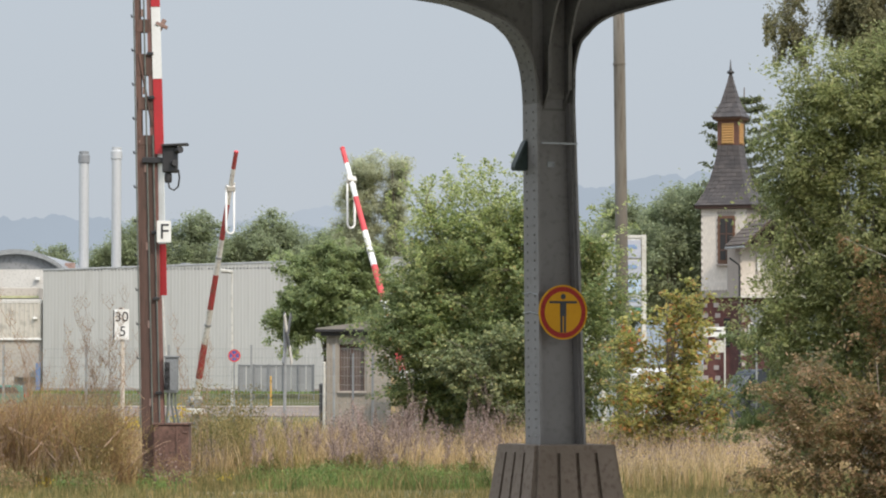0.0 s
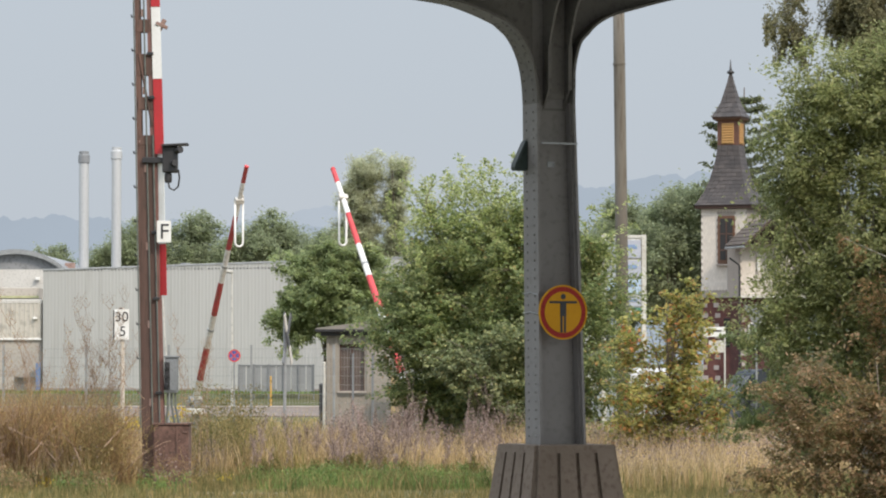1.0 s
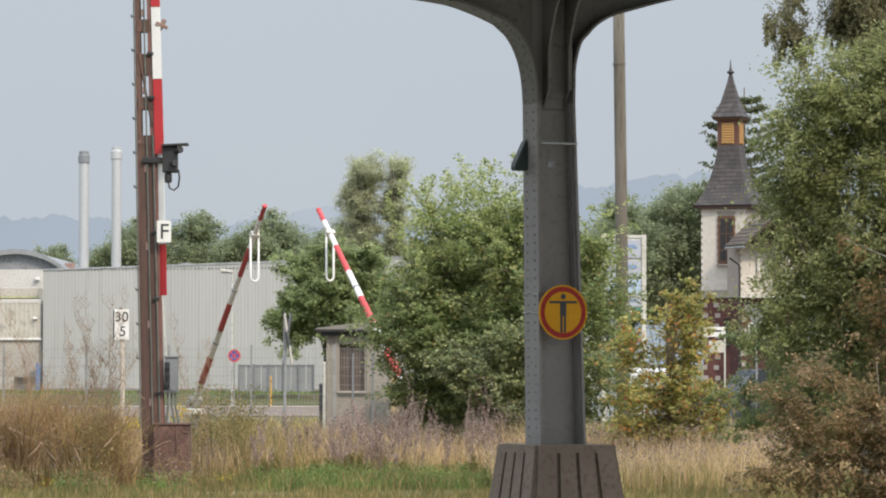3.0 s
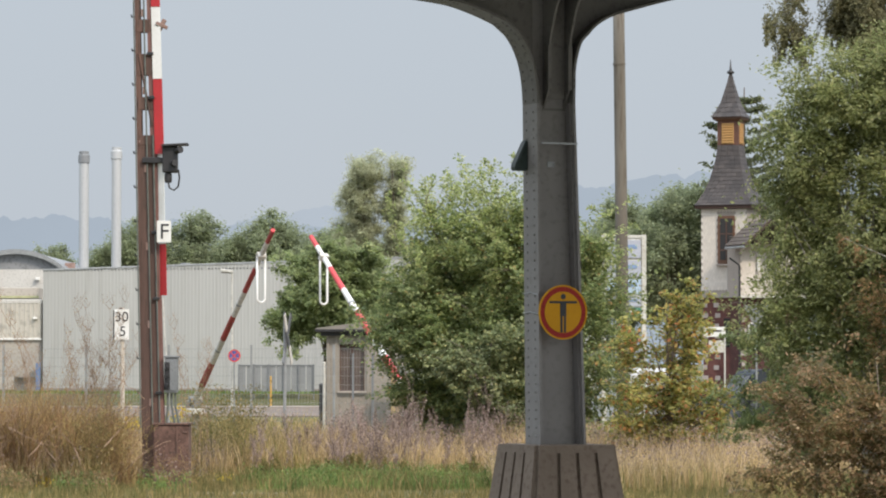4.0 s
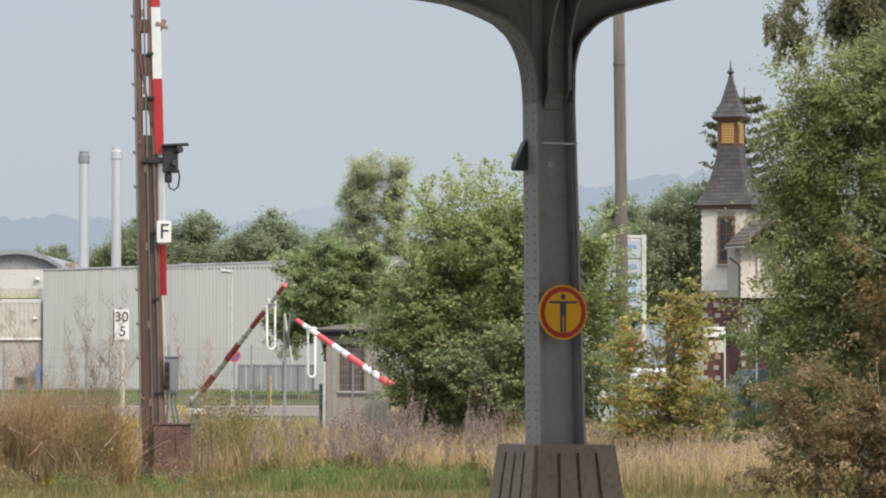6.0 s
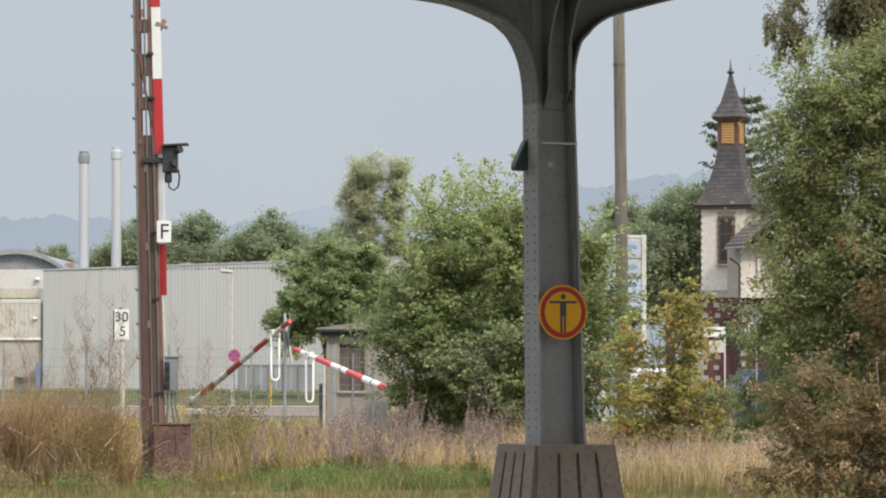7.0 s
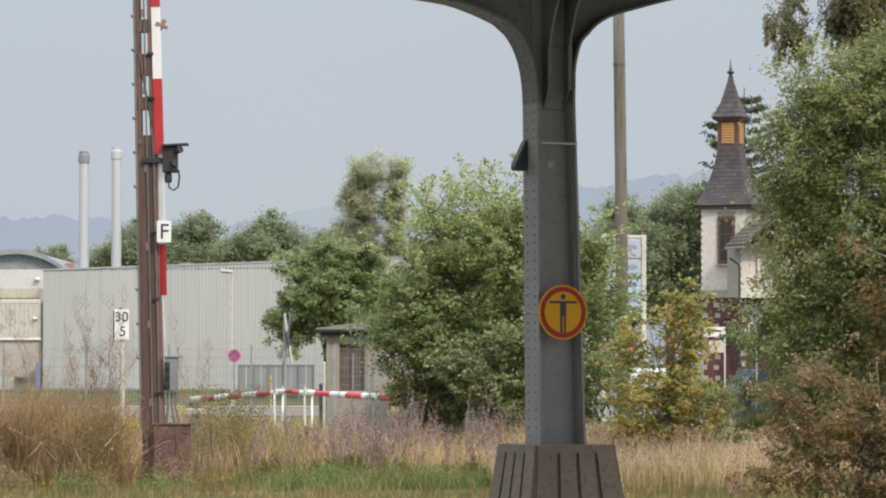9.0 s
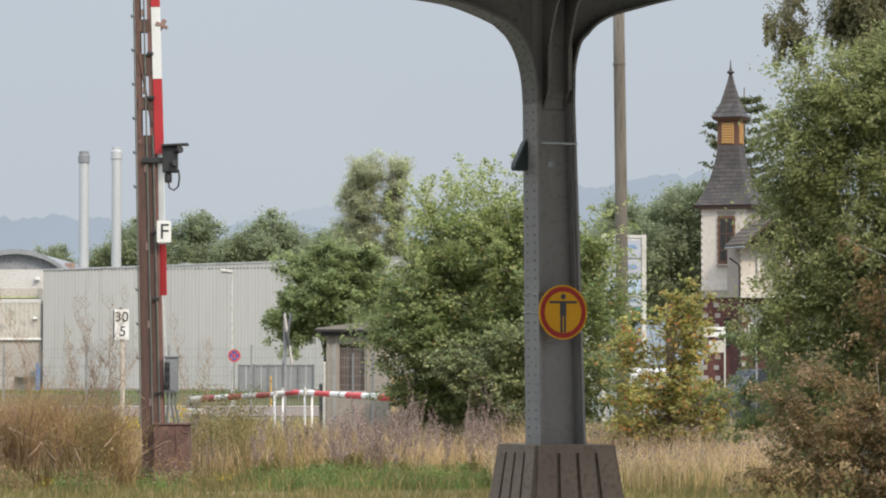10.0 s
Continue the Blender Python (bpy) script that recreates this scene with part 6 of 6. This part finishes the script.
    def weeds(name, label, material, spots, height, spread, size, per, cat="weeds"):
        vs, fs, off = [], [], 0
        for x, y in spots:
            h = height * rng.uniform(0.6, 1.2)
            k = per
            lean = rng.normal(size=2) * 0.12 * h
            u = rng.uniform(0.15, 1, k)
            c = np.stack([x + lean[0] * u ** 2 + rng.normal(size=k) * spread * (0.4 + u * 0.6), y + lean[1] * u ** 2 + rng.normal(size=k) * spread, u * h], 1)
            v, f = leaves(c, size, rng, -0.4, 0.4)
            vs.append(v), fs.append(f + off)
            off += len(v)
            sv, sf = blades(np.repeat([[x, y]], 3, 0) + rng.normal(size=(3, 2)) * spread * 0.5, h, 0.014, rng, 0.25)
            vs.append(sv), fs.append(sf + off)
            off += len(sv)
        tagged(mesh_np(name, np.concatenate(vs), np.concatenate(fs), material), label, cat, kind="stuff")

    def scatter(n, x0, x1, y0, y1):
        return np.stack([rng.uniform(x0, x1, n), rng.uniform(y0, y1, n)], 1)

    def clusters(n, m, x0, x1, y0, y1, r):
        heart = scatter(n, x0, x1, y0, y1)
        return (heart[:, None, :] + rng.normal(size=(n, m, 2)) * r).reshape(-1, 2)

    def spires(name, label, material, spots, h0, h1, size):
        """Upright seeding plants: a stem with side spikes, each thick with small seed pods, and narrow leaves below."""
        vs, fs, off = [], [], 0
        for x, y in spots:
            h = rng.uniform(h0, h1)
            lean = rng.normal(size=2) * 0.08 * h
            foot = np.array([x, y, 0.0])
            spikes = [(foot, foot + np.array([lean[0], lean[1], h]), 0.3, 46)]
            for k in range(rng.integers(4, 9)):
                u = rng.uniform(0.35, 0.8)
                p = foot + np.array([lean[0] * u, lean[1] * u, h * u])
                w = rng.uniform(0, 6.283)
                ln = h * rng.uniform(0.16, 0.34)
                spikes.append((p, p + np.array([math.cos(w) * 0.42 * ln, math.sin(w) * 0.42 * ln, ln]), 0.25, 20))
            for a, b, u0, n in spikes:
                u = rng.uniform(u0, 1, (n, 1))
                c = a + (b - a) * u + rng.normal(size=(n, 3)) * 0.022 * (1.35 - u)
                v, f = leaves(c, size, rng, -0.8, 0.42)
                vs.append(v), fs.append(f + off)
                off += len(v)
                t = np.array([[a[0] - 0.005, a[1], a[2]], [a[0] + 0.005, a[1], a[2]], b])
                vs.append(t), fs.append(np.array([[off, off + 1, off + 2]]))
                off += 3
        tagged(mesh_np(name, np.concatenate(vs), np.concatenate(fs), material), label, "weeds", kind="stuff")

    spires("seeding_weeds", "grey-mauve seeding weeds among the grass", WEED_GREY, np.concatenate([clusters(32, 3, -3.3, 1.0, 56.4, 60, 0.35), clusters(10, 4, -3.3, -0.8, 56.0, 57.6, 0.25), clusters(6, 4, 1.6, 5.0, 59, 63, 0.2)]), 0.5, 1.15, 0.034)
    spires("tall_weeds", "tall grey weed stalks with seed heads", WEED_GREY, np.concatenate([clusters(3, 3, -2.0, -1.4, 58.5, 61, 0.12), clusters(5, 3, -0.9, -0.2, 59, 61.5, 0.12), scatter(20, -2.0, 1.2, 58, 61)]), 1.05, 1.4, 0.034)
    spires("tall_weeds", "single tall grey spire before the bush", WEED_GREY, np.array([(-0.62, 60.4), (-0.66, 60.5), (0.34, 60.0), (0.62, 59.8)]), 1.65, 2.1, 0.036)
    spires("olive_weeds", "olive weed spires at the edge of the green grass", OLIVE_GRASS, clusters(12, 6, -3.2, 1.2, 55.4, 56.8, 0.2), 0.25, 0.5, 0.04)
    weeds("reddish_weeds", "reddish-brown dried weeds in a thick stand", WEED_RED, np.concatenate([clusters(26, 7, -7.3, -5.3, 53, 57, 0.14), scatter(8, -5.3, -4.8, 52.3, 53.2)]), 1.15, 0.085, 0.036, 110)
    # broom-like fans of fine stems
    def fans(name, label, material, n, per, x0, x1, y0, y1, h0, h1):
        base = np.repeat(scatter(n, x0, x1, y0, y1), per, 0)
        v, f = blades(base + rng.normal(size=base.shape) * 0.09, np.repeat(rng.uniform(h0, h1, n), per), 0.009, rng, 0.62)
        tagged(mesh_np(name, v, f, material), label, "weeds", kind="stuff")
        return v

    fans("olive_stems", "fans of fine olive-green stems", OLIVE_GRASS, 24, 120, -7.7, -4.95, 51.6, 57, 0.55, 1.2)
    fans("ripe_stems", "fans of ripe yellow-green grass stems", MIX_GRASS, 26, 90, -4.6, -2.4, 56.5, 62, 0.85, 1.35)
    fans("grey_stems", "fans of thin grey-brown stems", WEED_GREY, 9, 110, -4.9, 0.6, 56, 62, 0.6, 1.1)
    bv = fans("broom_weeds", "fans of fine reddish dry stems", WEED_RED, 40, 150, -7.5, -5.1, 52.2, 56, 1.0, 1.95)
    tips = bv.reshape(-1, 5, 3)[:, 2:5, :].reshape(-1, 3)
    tips = tips[rng.random(len(tips)) < 0.6]
    sv, sf = leaves(tips + rng.normal(size=tips.shape) * 0.05, 0.026, rng, -0.5, 0.35)
    tagged(mesh_np("broom_seeds", sv, sf, WEED_RED), "tiny seed heads on the dry stems", "weeds", kind="stuff")
    weeds("dark_weeds", "dark olive weeds low in the stand", LEAF_BROWN, np.concatenate([clusters(20, 6, -7.6, -5.1, 51.8, 56, 0.2), clusters(12, 6, -7.4, -5.0, 50.6, 52, 0.2)]), 0.42, 0.1, 0.04, 60)
    weeds("green_weeds", "tall green weeds beside the far barrier", OLIVE_GRASS, np.concatenate([scatter(40, -4.7, -3.2, 57, 63), clusters(12, 4, -4.3, -3.3, 56.0, 59, 0.12)]), 1.4, 0.07, 0.046, 90)
    weeds("low_weeds", "low green weeds in the grass", GREEN_GRASS, np.concatenate([clusters(12, 5, -7.5, -4.0, 50.6, 52.5, 0.15), clusters(9, 5, 1.3, 4.5, 52, 60, 0.2), clusters(40, 6, -2.9, 1.2, 52.3, 55.6, 0.16), clusters(3, 5, -7.6, -7.0, 54, 56, 0.15)]), 0.33, 0.1, 0.045, 34)

    def heads(name, label, material, spots, size, per):
        vs = np.concatenate([np.array(p) + rng.normal(size=(per, 3)) * np.array([0.07, 0.07, 0.04]) for p in spots])
        v, f = leaves(vs, size, rng, -0.3, 0.9)
        tagged(mesh_np(name, v, f, material), label, "flowers", kind="stuff")

    heads("yellow_flowers", "yellow flower heads among the weeds", FLOWER, [(-4.42, 57.0, 1.22), (-4.36, 57.1, 1.15), (-4.5, 57, 1.1), (-5.22, 56.5, 1.0), (-5.3, 56.6, 0.9), (-5.1, 56.4, 0.95), (-5.7, 53.0, 0.75), (-6.1, 52, 0.15), (-3.4, 53, 0.2), (2.4, 54, 0.2), (2.6, 55, 0.25)], 0.035, 34)
    heads("pale_flowers", "small pale flower heads in the grass", BLOSSOM, [(*p, rng.uniform(0.15, 0.4)) for p in scatter(14, -3.0, 1.0, 52.5, 57)], 0.022, 5)
    # bare twigs that stand above the reddish weeds
    def twiggy(label, x, y, n, wide, h0, h1, stem, forks, material, spray, keep):
        t = thing("dead_shrub", x, y, 0, label, "shrub")
        bm = bmesh.new()
        for k in range(n):
            h = rng.uniform(h0, h1)
            p = Vector((rng.uniform(-wide, wide), rng.uniform(-0.5, 0.5), 0))
            d = Vector((rng.normal() * 0.22, rng.normal() * 0.15, 1)).normalized()
            pts = [p + d * h * u + Vector((rng.normal() * 0.03, 0, 0)) for u in np.linspace(0, 1, 7)]
            tube(pts, stem, 4, bm, 0.3)
            for q in pts[2:]:
                for s in range(forks):
                    e = q + Vector((rng.normal() * 0.2, rng.normal() * 0.15, rng.uniform(0.05, 0.32)))
                    tube([q, q.lerp(e, 0.5) + Vector((0, 0, -0.02)), e], stem * 0.5, 3, bm, 0.4)
        ends = np.array([v.co[:] for v in bm.verts])
        ends = ends[ends[:, 2] > 0.45 * h1]
        ends = ends[rng.random(len(ends)) < keep]
        part("stem_tangle", bm, material, t)
        dv, df = leaves(ends + rng.normal(size=ends.shape) * 0.03, 0.03, rng, -0.3, 0.5)
        tagged(mesh_np("dry_seed_spray", dv, df, spray, t), "dry seed sprays", kind="stuff")
        return t

    def wands(label, x, y, n, wide, h0, h1):
        """Slender dead stems with alternate side twigs that rise at a narrow angle and fork again."""
        t = thing("dead_shrub", x, y, 0, label, "shrub")
        bm = bmesh.new()
        for k in range(n):
            h = rng.uniform(h0, h1)
            p = Vector((rng.uniform(-wide, wide), rng.uniform(-0.5, 0.5), 0))
            side = rng.normal() * 0.2
            line = [p + Vector((side * u * u * h + rng.normal() * 0.012, 0.1 * rng.normal() * u, h * u)) for u in np.linspace(0, 1, 9)]
            tube(line, 0.008, 4, bm, 0.3)
            for i in range(3, 9):
                for s in range(2):
                    out = (-1) ** (i + s) * rng.uniform(0.25, 0.6)
                    ln = rng.uniform(0.15, 0.42) * (1.25 - 0.08 * i)
                    way = Vector((out, rng.normal() * 0.35, 0.85)).normalized()
                    b = line[i] + way * ln + Vector((0, 0, 0.06 * ln))
                    tube([line[i], line[i].lerp(b, 0.5) + Vector((out * 0.04, 0, 0)), b], 0.0045, 3, bm, 0.4)
                    for g in (0.45, 0.7):
                        q = line[i].lerp(b, g)
                        tube([q, q + Vector((-out * 0.16 + rng.normal() * 0.03, rng.normal() * 0.03, rng.uniform(0.08, 0.17)))], 0.0035, 3, bm, 0.5)
        ends = np.array([v.co[:] for v in bm.verts])
        ends = ends[(ends[:, 2] > 0.5) & (rng.random(len(ends)) < 0.3)]
        part("stem_tangle", bm, TWIG, t)
        dv, df = leaves(ends + rng.normal(size=ends.shape) * 0.02, 0.026, rng, -0.3, 0.5)
        tagged(mesh_np("dry_seed_spray", dv, df, WEED_RED, t), "dry seed sprays", kind="stuff")
        return t

    t = wands("bare dead shrub with thin forked twigs", -6.0, 55.4, 22, 0.62, 1.7, 3.05)
    wands("sparse dead stems standing over the weeds", -6.95, 55.0, 8, 0.35, 1.4, 2.3)
    wands("thin leaning dead stems beside the signal mast", -4.1, 56.5, 4, 0.15, 1.9, 3.0)
    twiggy("tangled pinkish-brown dry stems in the weeds", -6.6, 52.6, 34, 0.85, 0.7, 1.45, 0.007, 4, TWIG, WEED_RED, 0.5)
    twiggy("tangled brown dry stems with ripe seeds", -5.3, 52.4, 26, 0.5, 0.6, 1.3, 0.007, 4, WEED_RED, MIX_GRASS, 0.5)
    twiggy("low tangled grey-brown stems by the mast's foot", -4.3, 52.6, 10, 0.6, 0.2, 0.5, 0.006, 4, WEED_RED, WEED_GREY, 0.4)
    # reddish canes that lean across the weeds and the mast's foot
    for x0, z0, run, up in ((-0.62, 1.0, 0.75, -0.55), (-0.3, 0.55, 0.5, 0.5), (0.85, 0.7, 0.62, 0.6), (1.15, 0.35, 0.7, 0.42), (0.95, 1.75, 0.5, -0.35), (0.2, 0.9, 0.35, -0.6)):
        cane = [(x0 + run * u, -3.6 + 0.1 * rng.normal(), z0 + up * u + 0.08 * math.sin(3.0 * u) + 0.012 * rng.normal()) for u in np.linspace(0, 1, 7)]
        part("cane", tube(cane, 0.008, 5, None, 0.5), TWIG, t, "reddish leaning cane")


meadow()


# ---- what moves ----


def motions():
    far = [(0.0, 64.7), (0.5, 60.9), (1.0, 57.7), (1.5, 54.3), (2.0, 50.9), (2.5, 47.5), (4.0, 37.2), (4.5, 34.1), (5.0, 30.7), (5.5, 27.6),
           (7.0, 16.4), (7.5, 12.4), (8.0, 8.6), (8.5, 5.3), (9.0, 2.3), (9.4, 1.9), (10.0, 1.9)]
    near = [(0.0, 55.5), (0.5, 52.6), (1.0, 49.5), (1.5, 46.8), (2.0, 44.0), (2.5, 41.6), (4.0, 32.6), (4.5, 28.7), (5.0, 23.4), (5.5, 18.7),
            (7.0, 9.2), (7.5, 6.8), (8.0, 4.1), (8.5, 1.5), (8.8, 0.9), (9.3, 0.8), (10.0, 0.8)]
    for key, angles in (("far", far), ("near", near)):
        boom, stay, z, hp = BARRIERS[key]
        walk(boom, [(t, pose(0, 0, z, 0, -a, 0)) for t, a in angles])
        walk(stay, [(t, pose(hp, 0, 0, 0, a, 0)) for t, a in angles])
    # the teal car drives off along the street
    car = MOVING["car"]
    walk(car, [(t, pose(-26.0 - 5.2 * t, 196.0, -0.79, 0, 0, 180)) for t in (0.0, 2.5, 5.0, 7.5, 10.0)])


motions()
